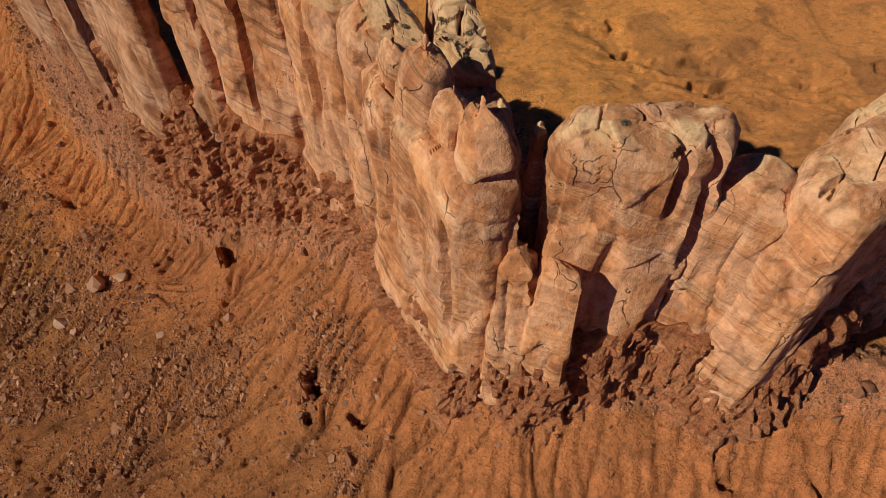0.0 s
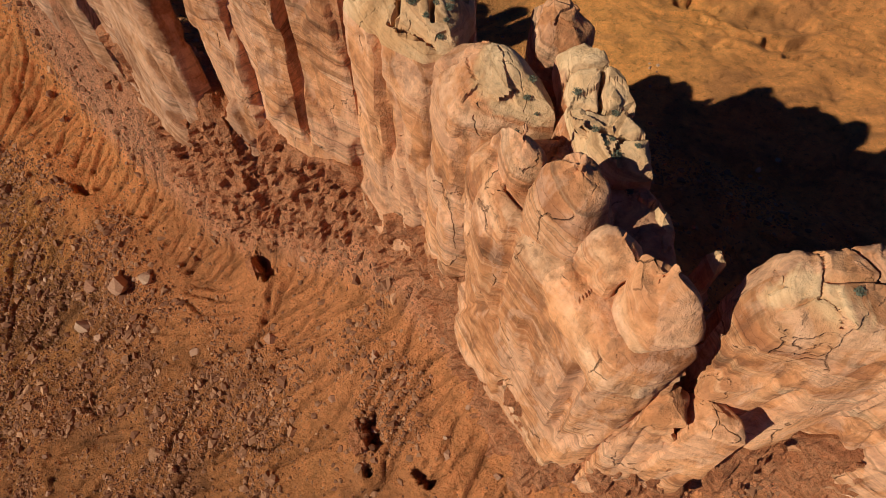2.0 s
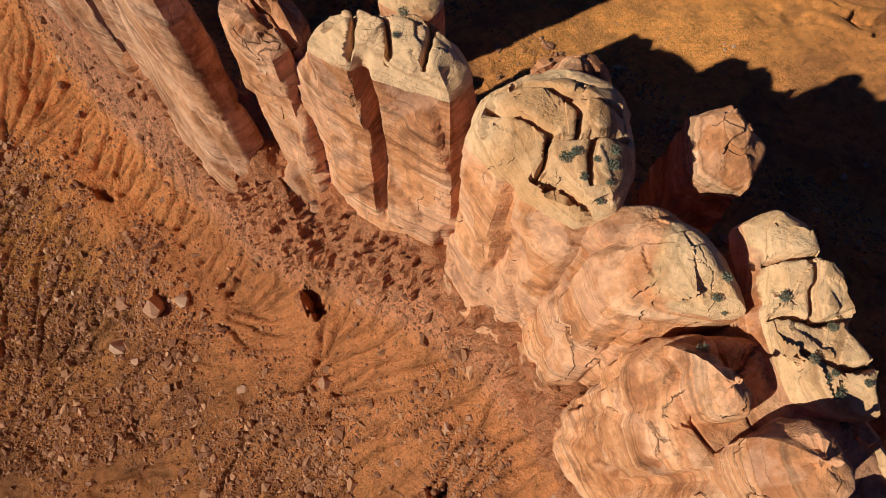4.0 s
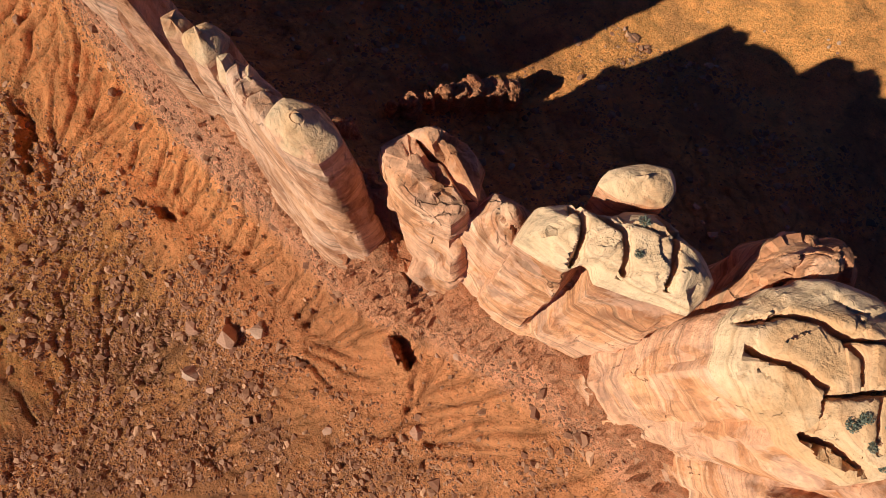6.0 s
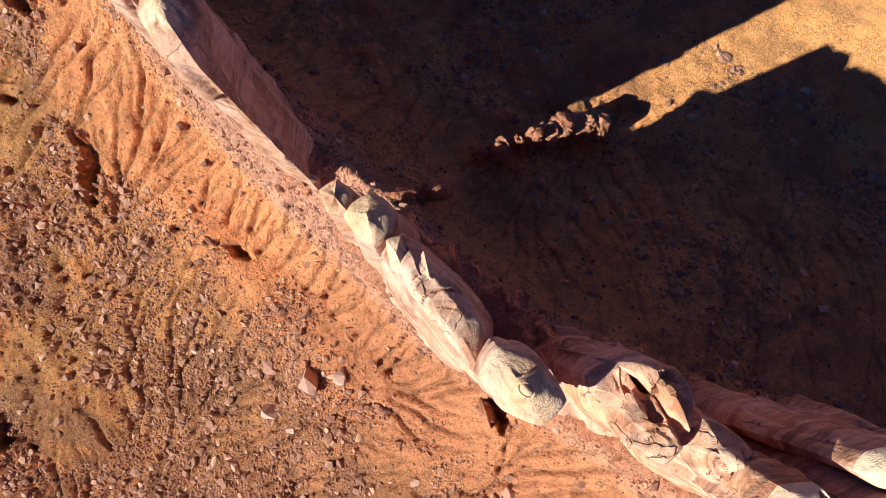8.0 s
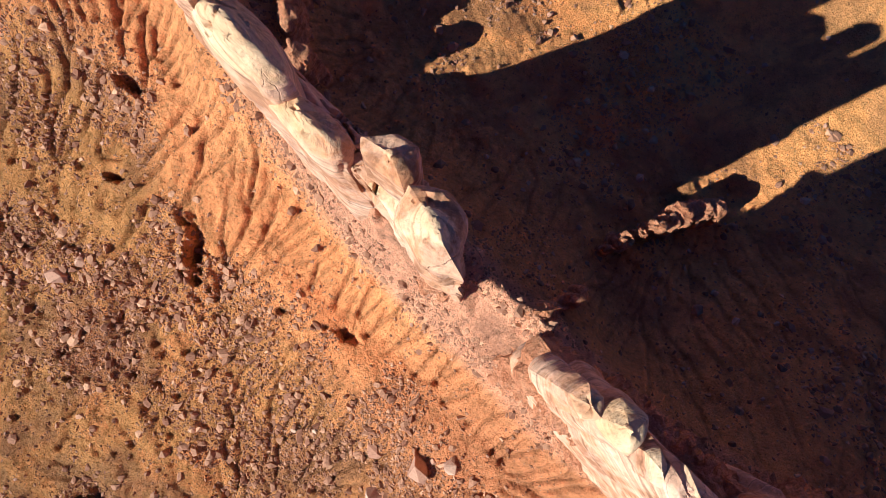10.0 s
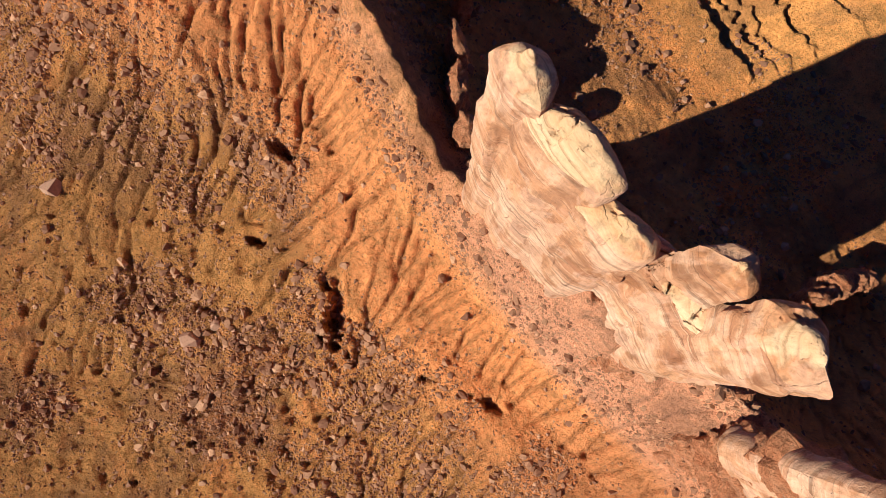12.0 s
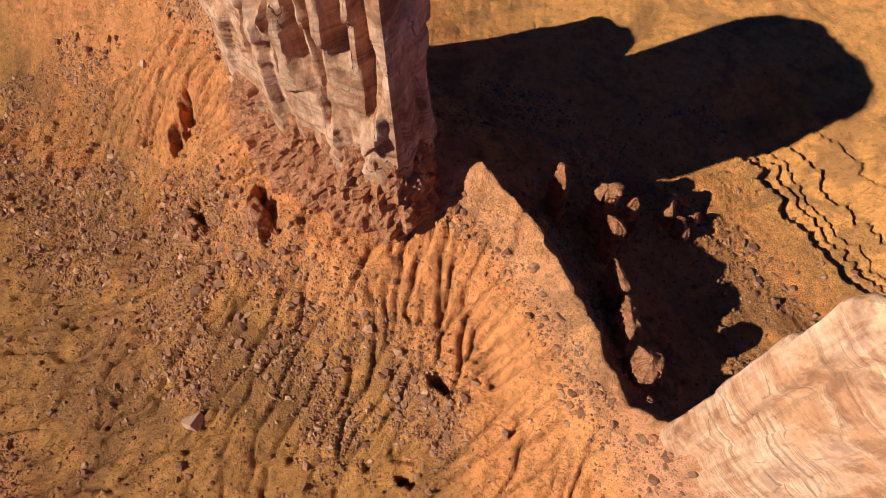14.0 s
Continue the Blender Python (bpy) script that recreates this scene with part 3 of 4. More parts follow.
def facets(p, salt, tilt):
    """Flat-faced blocks round scattered points: each one's own offset and slant, and the nearness of its border."""
    c = np.floor(p).astype(np.int64)
    best, second = np.full(len(p), 9.0), np.full(len(p), 9.0)
    own = np.zeros(len(p))
    for dx in (-1, 0, 1):
        for dy in (-1, 0, 1):
            for dz in (-1, 0, 1):
                i, j, k = c[:, 0] + dx, c[:, 1] + dy, c[:, 2] + dz
                h = lattice(i, j, k, salt)
                h2, h3 = (h * 37.7) % 1.0, (h * 91.3) % 1.0
                ox, oy, oz = p[:, 0] - i - h, p[:, 1] - j - h2, p[:, 2] - k - h3
                d = np.sqrt(ox * ox + oy * oy + oz * oz)
                near = d < best
                second = np.where(near, best, np.minimum(second, d))
                h4, h5 = (h * 173.9) % 1.0, (h * 311.1) % 1.0
                own = np.where(near, h4 - 0.5 + tilt * (ox * (h5 - 0.5) + oy * (h3 - 0.5) + oz * (h2 - 0.5)), own)
                best = np.where(near, d, best)
    return own, second - best


def rock_push(p, salt, kind):
    if kind == "shale":
        own, edge = facets(p / np.array([1.1, 1.1, 4.0]), salt, 0.8)
        own2, edge2 = facets(p / np.array([0.6, 0.6, 1.1]), salt + 7, 0.8)
        ledge = vnoise(p * np.array([0.05, 0.05, 0.6]), salt + 3)
        return 1.2 * fbm(p * np.array([0.16, 0.16, 0.03]), 3, salt) + 1.2 * own - 0.35 * smooth(0.12, 0.0, edge) + 0.6 * own2 + 0.6 * ledge
    bent = p + 0.35 * np.stack([vnoise(p * 0.2, salt), vnoise(p * 0.2, salt + 1), vnoise(p * 0.2, salt + 2)], 1)
    bed = bed_of(p, salt)
    leaning = np.stack([bent[:, 0], bent[:, 1], bed], 1)
    own, edge = facets(bent / np.array([4.4, 4.4, 11.0]), salt + 5, 1.9)
    own2, edge2 = facets(leaning / np.array([3.0, 3.0, 1.5]), salt + 9, 1.1)
    some = smooth(0.0, 0.2, vnoise(p * 0.11, salt + 3))
    # beds that stand out or weather back
    k = np.floor(bed / 1.15 + 0.5 * vnoise(p * 0.25, salt + 12))
    stand = lattice(k, k * 0, k * 0, salt + 31) - 0.5
    show = smooth(0.0, 0.4, vnoise(p * 0.13, salt + 13))
    crack = np.abs(vnoise(bent * np.array([0.20, 0.20, 0.016]), salt + 6))
    broken = smooth(-0.15, 0.2, vnoise(p * np.array([0.09, 0.09, 0.05]), salt + 17))
    return (1.15 * own - 0.2 * smooth(0.04, 0.0, edge) + some * (0.55 * own2 - 0.12 * smooth(0.05, 0.0, edge2)) + 0.22 * show * stand
            - 0.9 * broken * smooth(0.07, 0.0, crack) + 0.06 * vnoise(p * 0.9, salt + 11) + 0.04 * vnoise(p * 2.1, salt + 12))


def rock_mass(points, low, high, flare=1.0, kind="sandstone", cap=3.0, round_off=2.5, tilt=(0, 0), step=0.23, salt=0, bulge=0.0, lump=0.6, rough=1.0, joints=(), apron=0.0, soft=0.3, slots=()):
    """Arrays of the wall of a rock mass and of its top, from its outline at the top and its two heights."""
    q, n = outline(points, step, soft)
    mid = q.mean(0)
    wall_top = high - cap
    spread = flare + apron * np.maximum(0, n @ np.array([-0.653, -0.757]))
    levels = np.linspace(low, wall_top, max(6, int((wall_top - low) / step)))
    rows = []
    for z in levels:
        f = (wall_top - z) / max(1e-6, wall_top - low)
        ring = q + n * (spread[:, None] * f ** 1.15 + bulge * math.sin(math.pi * f))
        rows.append(np.column_stack([ring, np.full(len(q), z)]))
    p = np.concatenate(rows)
    nn = np.tile(np.column_stack([n, np.zeros(len(q))]), (len(levels), 1))
    lean = (p[:, 0] - mid[0]) * tilt[0] + (p[:, 1] - mid[1]) * tilt[1]
    rise = (p[:, 2] - low) / (wall_top - low)
    p[:, 2] += lean * rise
    push = rock_push(p, salt, kind)
    if kind != "shale":
        push = push * (0.3 + 0.7 * smooth(0.0, 2.6, wall_top - p[:, 2] + lean * rise))
        grid = push.reshape(len(levels), len(q))
        grid = 0.56 * grid + 0.22 * (np.roll(grid, 1, 1) + np.roll(grid, -1, 1))
        grid[1:-1] = 0.56 * grid[1:-1] + 0.22 * (grid[2:] + grid[:-2])
        push = grid.ravel()
    push = rough * push
    # open upright joints: x, y, width, depth and the heights between which they gape
    for sx, sy, wide, deep, z0, z1 in slots:
        wide = max(wide, 0.85)
        off = np.hypot(p[:, 0] - sx + 0.5 * vnoise(p * np.array([0, 0, 0.09]), salt + 41), p[:, 1] - sy + 0.5 * vnoise(p * np.array([0, 0, 0.11]), salt + 42))
        push = push - deep * smooth(wide, 0.25 * wide, off) * smooth(z0, z0 + 2, p[:, 2]) * smooth(z1 + 1, z1, p[:, 2])
    wall = p + nn * push[:, None]
    top_ring = wall[-len(q):]
    # the top: rings that close in on the middle, domed, with joints between lobes
    rings = max(26, int(1.5 * np.linalg.norm(q - mid, axis=1).max() / step))
    centre = top_ring.mean(0)
    even = top_ring.copy()
    for _ in range(60):
        even = (np.roll(even, 2, 0) + even + np.roll(even, -2, 0)) / 3
    rows = []
    for f in 1 - np.linspace(0.0, 1.0, rings) ** 1.3:
        keep = max(0.0, 1 - (1 - f) / 0.3) ** 2
        r = centre + (top_ring * keep + even * (1 - keep) - centre) * f
        reach = np.maximum(np.linalg.norm((top_ring - centre)[:, :2], axis=1), round_off) * (1 - f)
        k = np.clip(reach / round_off, 0, 1)
        r[:, 2] = wall_top + (r[:, 0] - mid[0]) * tilt[0] + (r[:, 1] - mid[1]) * tilt[1] + cap * np.sqrt(np.maximum(0, 1 - (1 - k) ** 2))
        rows.append(r)
    t = np.concatenate(rows)
    inner = np.repeat(np.linspace(0, 1, rings) ** 1.3, len(q))
    grow = smooth(0.0, 0.12, inner)
    flatp = t * np.array([1, 1, 0.6])
    own, edge = cells(flatp / 4.6 + 0.3 * vnoise(flatp * 0.3, salt)[:, None], salt + 2)
    level = bed_of(t, salt) / 0.62 + 0.3 * vnoise(t * 0.7, salt + 18)
    saw = level % 1.0
    proud = lattice(np.floor(level), np.floor(level) * 0, np.floor(level) * 0, salt + 19)
    blocky = min(1.0, lump / 0.6)
    if kind == "shale":
        t[:, 2] += grow * (0.8 * vnoise(flatp * 0.5, salt) + 0.8 * (own - 0.5))
    else:
        knock, _ = facets(np.stack([t[:, 0], t[:, 1], bed_of(t, salt)], 1) / np.array([2.3, 2.3, 1.5]), salt + 26, 1.6)
        shove = rough * 0.7 * smooth(0.0, 0.1, inner) * knock
        t[:, :2] += (0.9 * shove * smooth(0.5, 0.15, inner))[:, None] * np.tile(n, (rings, 1))
        t[:, 2] += 0.5 * shove
        grooves = 0.9 * blocky * smooth(0.05, 0.0, edge) * smooth(-0.25, 0.15, vnoise(flatp * 0.12, salt + 6))
        wander = t + 0.18 * np.stack([vnoise(t * 0.9, salt + 21), vnoise(t * 0.9, salt + 22), np.zeros(len(t))], 1)
        for line in joints:
            far = near_line(wander, line)
            grooves = grooves + 1.5 * smooth(0.21, 0.06, far) + 0.2 * smooth(0.5, 0.1, far) ** 2
        t[:, 2] += grow * (0.9 * blocky * (own - 0.6) - grooves + lump * vnoise(flatp * 0.33, salt + 1) + (0.10 * (1 - saw) + 0.14 * proud) * smooth(-0.3, 0.2, vnoise(flatp * 0.2, salt + 23)))
    return wall, sheet_faces(len(levels), len(q), True), t, sheet_faces(rings, len(q), True)


def buttress(name, label, points, low, high, cap_stone=CAPROCK, wall_stone=SANDSTONE, pale=0.0, paler=(0, 0), **k):
    """A sandstone mass: its wall, and the rounded caprock on it."""
    wall, wf, top, tf = rock_mass(points, low, high, **k)
    edge = high - k.get("cap", 3.0)
    mid = np.mean(np.array(points, float), 0)
    side = lambda v: np.clip((v[:, 0] - mid[0]) * paler[0] + (v[:, 1] - mid[1]) * paler[1], -0.6, 0.6)
    body = tagged(new(name, note(shape("wall", wall, wf, wall_stone, True, 38), "layer", np.clip(0.45 * (wall[:, 2] - edge), -1.5, 0.3) + pale + side(wall))), label, "rock formation")
    part = new("caprock", note(shape("caprock", top, tf, cap_stone, True, 38), "layer", np.clip(0.12 * (top[:, 2] - edge), 0, 0.35) + pale + side(top)))
    part.parent = body
    note(body.data, "bed", bed_of(wall, k.get("salt", 0)))
    note(part.data, "bed", bed_of(top, k.get("salt", 0)))
    note(body.data, "foot", smooth(17, 2, wall[:, 2] - ground_height(wall[:, 0], wall[:, 1])))
    return body


def shale_bench(label, points, low, high, salt, flare=2.0, cap=1.5):
    wall, wf, top, tf = rock_mass(points, low, high, flare=flare, kind="shale", cap=cap, round_off=1.2, step=0.4, salt=salt)
    faces = np.concatenate([wf, tf + len(wall)])
    return tagged(new("shale_ledge", shape("shale_ledge", np.concatenate([wall, top]), faces, SHALE, False)), label, "rock ledge", "shale ledges under the cliffs")


SHALE_LABEL = "crumbling red-purple shale ledges below the sandstone cliff"
LEDGES = [
    shale_bench(SHALE_LABEL, [(9, 33), (12.5, 30.4), (18, 31.2), (23, 31.0), (30, 28.6), (38, 31), (48, 40), (40, 46), (20, 42), (8, 40)], 24, 46.5, 101, flare=4.0),
    shale_bench(SHALE_LABEL, [(12, 29.4), (5, 30.2), (0.5, 31.0), (-2.6, 35.0), (-5.4, 40.0), (-8.2, 46.4), (-10, 51), (-13, 54.5), (-6, 62), (4, 58), (9, 40), (13, 34)], 16, 43.5, 102, flare=2.4),
    shale_bench(SHALE_LABEL, [(-10, 51.5), (-18, 58.5), (-24, 61.5), (-32, 66.5), (-37, 68.5), (-34, 74), (-20, 70), (-4, 62)], 12, 44, 103),
    shale_bench(SHALE_LABEL, [(-33, 67), (-38, 69), (-44, 74.5), (-50, 81), (-50, 83.5), (-47, 83), (-42, 80), (-34, 75)], 12, 44, 104),
    shale_bench(SHALE_LABEL, [(-58.5, 89.5), (-61, 90.8), (-66, 96.3), (-71, 99.8), (-77, 106.5), (-77.5, 108.5), (-75, 108.5), (-66, 102), (-59, 96)], 14, 30, 105, flare=1.0),
    shale_bench(SHALE_LABEL, [(-106.2, 138.5), (-109.3, 134.6), (-117, 137.3), (-126, 143), (-134, 152), (-138, 168), (-130, 172), (-113, 162), (-107.5, 150)], 12, 39, 106, flare=5.0),
]

# plan lines of the open joints that part the caprock into blocks
JOINTS_B = [[(-15.1, 59.2), (-13.3, 58.4), (-11.6, 57.5)], [(-11.6, 57.5), (-11.9, 56.2), (-12.5, 55.1)], [(-11.7, 57.0), (-10.2, 57.1), (-7.2, 57.7)], [(-12.5, 55.1), (-11.0, 54.8), (-8.6, 52.9)],
            [(-15.5, 60.5), (-12.8, 60.9), (-10.4, 59.9), (-7.4, 59.1)], [(-9.3, 57.4), (-9.7, 56.0), (-9.4, 54.7)], [(-10.6, 59.7), (-10.1, 58.7), (-10.2, 57.2)]]
JOINTS_C = [[(-23.4, 66.6), (-22.9, 64.9), (-23.3, 63.4)], [(-22.0, 65.6), (-21.0, 64.6), (-20.8, 62.9)], [(-19.2, 66.3), (-18.2, 64.8), (-18.4, 63.3), (-18.7, 62.2)]]
FIN = "orange sandstone buttress with cream layered caprock"
SWIRL = "sandstone dome with swirling beds and a cream rim"
buttress("sandstone_buttress", "broad orange sandstone buttress with smooth face and pale rounded top", [(7.5, 34.4), (8.8, 31.9), (12, 31.5), (16.5, 31.4), (20.2, 32.2), (21.6, 35), (20.8, 37.2), (15, 37), (9.8, 36.8)], 40, 69.9, salt=201, rough=0.5, flare=0.4, cap=2.0, round_off=1.5, pale=-0.42, lump=0.35, slots=[(17.4, 31.4, 0.9, 1.7, 62, 72), (20, 32.2, 0.9, 1.6, 56, 70)], joints=[[(13.2, 37), (14.6, 34.2), (17.4, 31.4)]])
buttress("sandstone_buttress", "low sandstone step between two taller buttresses", [(20.4, 32.6), (23, 31.6), (26, 30.8), (28.4, 34.4), (26, 37.6), (21.5, 37.4)], 40, 64.8, salt=202, flare=0.5, rough=0.6, cap=2.4, round_off=2.0, pale=-0.4)
buttress("sandstone_buttress", "pale orange sandstone slab leaning out at the end of the ridge", [(25.8, 31.2), (29.6, 28.6), (31.8, 29.6), (40, 36), (36, 41), (28.4, 36.4)], 36, 66.8, salt=203, rough=0.5, flare=1.2, cap=2.6, round_off=2.0, pale=-0.4, slots=[(33, 30.6, 0.7, 1.2, 44, 66)])
buttress("sandstone_buttress", FIN, [(33, 34), (44, 38), (56, 46), (50, 53), (36, 44)], 34, 64, salt=204, flare=2.0, pale=-0.2)
buttress("sandstone_pillar", "broken sandstone pillars leaning on the foot of the cliff", [(7.9, 29.6), (11.2, 28.9), (11.3, 30.4), (9.6, 32.4), (8, 32.4)], 34, 57.8, cap_stone=SANDSTONE, salt=205, pale=-0.5, flare=0.8, cap=1.0, round_off=0.6, rough=0.6)
buttress("sandstone_pillar", "slim broken sandstone pillar at the foot of the cliff", [(4.4, 30.2), (7.3, 29.8), (7.6, 32), (5.4, 33)], 34, 58.6, cap_stone=SANDSTONE, salt=225, pale=-0.5, flare=0.6, cap=1.0, round_off=0.6, rough=0.6)
buttress("sandstone_fin", "broad sandstone cliff with a pale washed face below round heads", [(5.8, 31.8), (5.6, 34), (5.4, 36.4), (5.6, 39), (5.2, 42), (3.6, 44.6), (1, 46.2), (-1.2, 47.2), (-3.4, 47.2), (-5.8, 46.9), (-7.1, 45.6), (-6.4, 43), (-5.2, 40.6), (-3.9, 38.3), (-2.4, 35.8), (-0.5, 33.2), (0.9, 31.6), (3.6, 31.2)], 38, 66.4, cap_stone=SANDSTONE, salt=206, pale=-0.3, rough=0.6, lump=0.3, flare=0.5, cap=1.4, round_off=1.2, slots=[(0.2, 32.4, 0.6, 1.0, 44, 60), (-4.6, 39.4, 0.5, 0.8, 50, 67), (-7.0, 46, 0.6, 1.0, 44, 62)])
buttress("sandstone_dome", SWIRL, [(-9.8, 52.2), (-7.8, 54.2), (-4.8, 54), (-2.0, 50.9), (-1.2, 48.0), (-4.4, 47.9), (-8.3, 48.3), (-9.3, 50)], 38, 69.6, cap_stone=SANDSTONE, pale=-0.1, salt=228, paler=(0.11, -0.03), rough=0.5, flare=0.7, cap=3.2, round_off=3.4, lump=0.2, soft=0.5, slots=[(-9.7, 51.8, 0.8, 1.4, 57, 70)])
buttress("sandstone_fin", "cream caprock shelf dotted with shrubs above a shaded wall", [(-0.9, 53), (0.8, 53.8), (2.4, 53), (2.1, 50.8), (2.9, 49.9), (3.3, 48.4), (3.8, 46.4), (4.4, 44.8), (4.2, 42.7), (1.9, 42.8), (0, 43.4), (-0.6, 46), (-0.8, 48.4), (-0.4, 50.3)], 30, 68.6, salt=207, flare=1.6, cap=1.6, round_off=1.2, lump=0.35, joints=[[(-0.6, 50.6), (2.1, 50.7)], [(-0.8, 47.6), (1.4, 47.2), (3.6, 47.6)], [(0.2, 45.6), (2.2, 44.9), (4.3, 45.1)], [(1.6, 50.6), (1.3, 47.4)]])
buttress("sandstone_fin", "cream blocks along the shaded edge of the ridge", [(4.6, 41.8), (5.4, 41), (5.5, 39.4), (4.3, 39.0), (3.9, 40.6)], 60, 67.2, rough=0.4, lump=0.15, salt=229, flare=1.4, cap=1.6, round_off=1.0)
KNOB = "round orange-brown sandstone knob on the cliff edge"
buttress("sandstone_dome", KNOB, [(-5.2, 45.6), (-3.3, 45), (-2.2, 43.4), (-2.6, 42.4), (-4.6, 42.4), (-5.5, 44.1)], 62, 71.0, cap_stone=SANDSTONE, salt=236, soft=0.55, rough=0.8, flare=0.3, bulge=0.35, cap=2.8, round_off=2.2, lump=0.12, pale=-0.2)
buttress("sandstone_dome", KNOB, [(-2.9, 41.3), (-1.0, 42.3), (0.5, 41), (0.4, 39.2), (-1.1, 38.4), (-2.7, 39.6)], 62, 73.0, cap_stone=SANDSTONE, salt=237, soft=0.55, rough=0.9, flare=0.3, bulge=0.35, cap=3.0, round_off=2.0, lump=0.15, pale=-0.5)
buttress("sandstone_dome", KNOB, [(-0.7, 37.4), (0.5, 38.0), (2.0, 36.6), (1.9, 35.0), (0.3, 34.9)], 61, 71.6, cap_stone=SANDSTONE, salt=238, soft=0.55, rough=1.0, flare=0.3, bulge=0.35, cap=2.6, round_off=1.6, lump=0.15, pale=-0.5)
buttress("sandstone_dome", KNOB, [(1.8, 36.0), (3.8, 34.4), (4.2, 32.8), (2.2, 32.6), (1.1, 34.2)], 61, 72.3, cap_stone=SANDSTONE, salt=239, soft=0.55, rough=1.0, flare=0.3, bulge=0.35, cap=2.4, round_off=1.6, lump=0.15, pale=-0.4)
buttress("sandstone_pillar", "small sandstone block standing in the slot", [(7.2, 36.6), (8.1, 37.2), (7.9, 38.3), (6.9, 38)], 50, 67.3, rough=0.4, lump=0.15, salt=230, flare=1.0, cap=1.2, round_off=0.8)
buttress("sandstone_buttress", "tall sandstone buttress under blocky cream caprock with shrubs", [(-16.2, 58.4), (-13.6, 55.0), (-10.2, 52.9), (-7.8, 53.2), (-6.4, 56), (-6.4, 60), (-7.6, 62.2), (-10, 63), (-13, 62.6), (-15.4, 60.8)], 38, 69.6, salt=208, rough=0.6, flare=1.2, cap=3.0, round_off=2.6, lump=0.2, joints=JOINTS_B, slots=[(-13.6, 55, 0.5, 1.0, 46, 66)])
buttress("sandstone_dome", "smooth orange sandstone dome behind the caprock blocks", [(-13.6, 62), (-12.6, 64.6), (-10.5, 66.2), (-6.6, 66), (-6.2, 63), (-9, 61.6)], 32, 66.8, salt=231, soft=0.55, flare=1.0, cap=4, round_off=3, pale=-0.3, lump=0.3, cap_stone=SANDSTONE)
buttress("sandstone_pillar", "short sandstone pillar on the shaded side of the ridge", [(-1.5, 58), (2, 57.2), (3.4, 60), (1.5, 63.3), (-1.5, 62.3)], 26, 65.0, salt=209, rough=0.5, cap=2.0, round_off=1.4, pale=-0.5, flare=1.0, cap_stone=SANDSTONE)
buttress("sandstone_buttress", "banded sandstone wall under a lobed and fluted cream cap", [(-26.2, 64.7), (-24.4, 63.6), (-20.4, 62.0), (-17.2, 61.0), (-15.9, 62.6), (-16.4, 64.0), (-17.6, 64.9), (-18.6, 66.3), (-20.3, 66.4), (-21.3, 65.5), (-22.6, 65.9), (-23.3, 66.8), (-25, 66.6)], 40, 69.4, salt=210, rough=0.55, flare=1.1, cap=2.8, round_off=1.5, lump=0.2, joints=JOINTS_C, slots=[(-22.7, 62.9, 0.6, 2.0, 44, 66)])
buttress("sandstone_fin", "orange sandstone shoulder beside the fluted cap", [(-28.7, 67.6), (-26.6, 65.5), (-24.9, 65.0), (-23.4, 67.2), (-25, 68.5), (-26.9, 69.4)], 36, 65.0, salt=232, rough=0.5, flare=1.2, cap=4.5, round_off=3.0, lump=0.2, pale=-0.15, cap_stone=SANDSTONE)
buttress("sandstone_pillar", "slender sandstone pillar with a smooth rounded cream head", [(-21.9, 67.7), (-21.2, 68.6), (-19.3, 69.0), (-17.9, 68.6), (-17.7, 67.5), (-18.4, 66.6), (-20.6, 66.8)], 30, 69.0, salt=211, soft=0.55, rough=0.3, flare=0.8, cap=1.4, round_off=1.0, lump=0.06)
buttress("sandstone_fin", "thin upright plate of orange sandstone with a pitted edge", [(-33.9, 71.4), (-32.2, 72.4), (-30.0, 69.8), (-28.4, 67.6), (-29.5, 66.6), (-32.0, 67.9), (-33.4, 69.4)], 38, 64.0, salt=212, flare=0.5, cap=1.0, round_off=0.9, pale=-0.3, lump=0.2, rough=1.0, cap_stone=SANDSTONE)
buttress("sandstone_fin", "second sandstone plate with a rounded back", [(-33, 72.4), (-31, 72.9), (-28.6, 71.9), (-27.4, 70.3), (-27.9, 68.4), (-29.2, 69.2), (-30.3, 70.8), (-31.8, 72.1)], 34, 64.2, salt=213, flare=0.5, cap=1.8, round_off=1.0, pale=-0.2, lump=0.2, rough=0.9, cap_stone=SANDSTONE)
buttress("sandstone_fin", "narrow sandstone fin with a round cream knob", [(-35.6, 70.4), (-36.9, 69.0), (-39.0, 69.8), (-40.2, 71.4), (-39.2, 73.0), (-37.0, 72.4)], 38, 68.2, wall_stone=PALE, salt=214, soft=0.55, flare=0.5, cap=1.9, round_off=2.3, lump=0.08, rough=0.35)
buttress("sandstone_fin", "long narrow pale sandstone wall with a frayed crest", [(-39.8, 71.2), (-42.0, 73.2), (-46.4, 78.4), (-45.0, 79.9), (-41.3, 76.6), (-39.5, 74.0)], 36, 61.0, wall_stone=PALE, salt=215, rough=0.25, flare=2.4, pale=-0.1, lump=0.3, cap=1.6, round_off=1.0, tilt=(0.22, -0.22), cap_stone=PALE)
buttress("sandstone_dome", "smooth pale sandstone lobe at the low end of a wall", [(-48.9, 81.2), (-47.1, 82.3), (-45.5, 81.2), (-45.7, 79.8), (-46.7, 78.8), (-48.2, 79.8)], 34, 61, wall_stone=PALE, salt=216, soft=0.55, rough=0.25, flare=2.0, pale=0.0, cap=2.2, round_off=1.6, lump=0.12)
buttress("sandstone_pillar", "small upright pale sandstone knob beside a lobe", [(-45.9, 79.2), (-45.0, 79.5), (-44.4, 78.3), (-44.6, 77.0), (-45.5, 77.4)], 34, 61, wall_stone=PALE, salt=233, rough=0.25, flare=1.6, cap=1.4, round_off=0.8, lump=0.12)
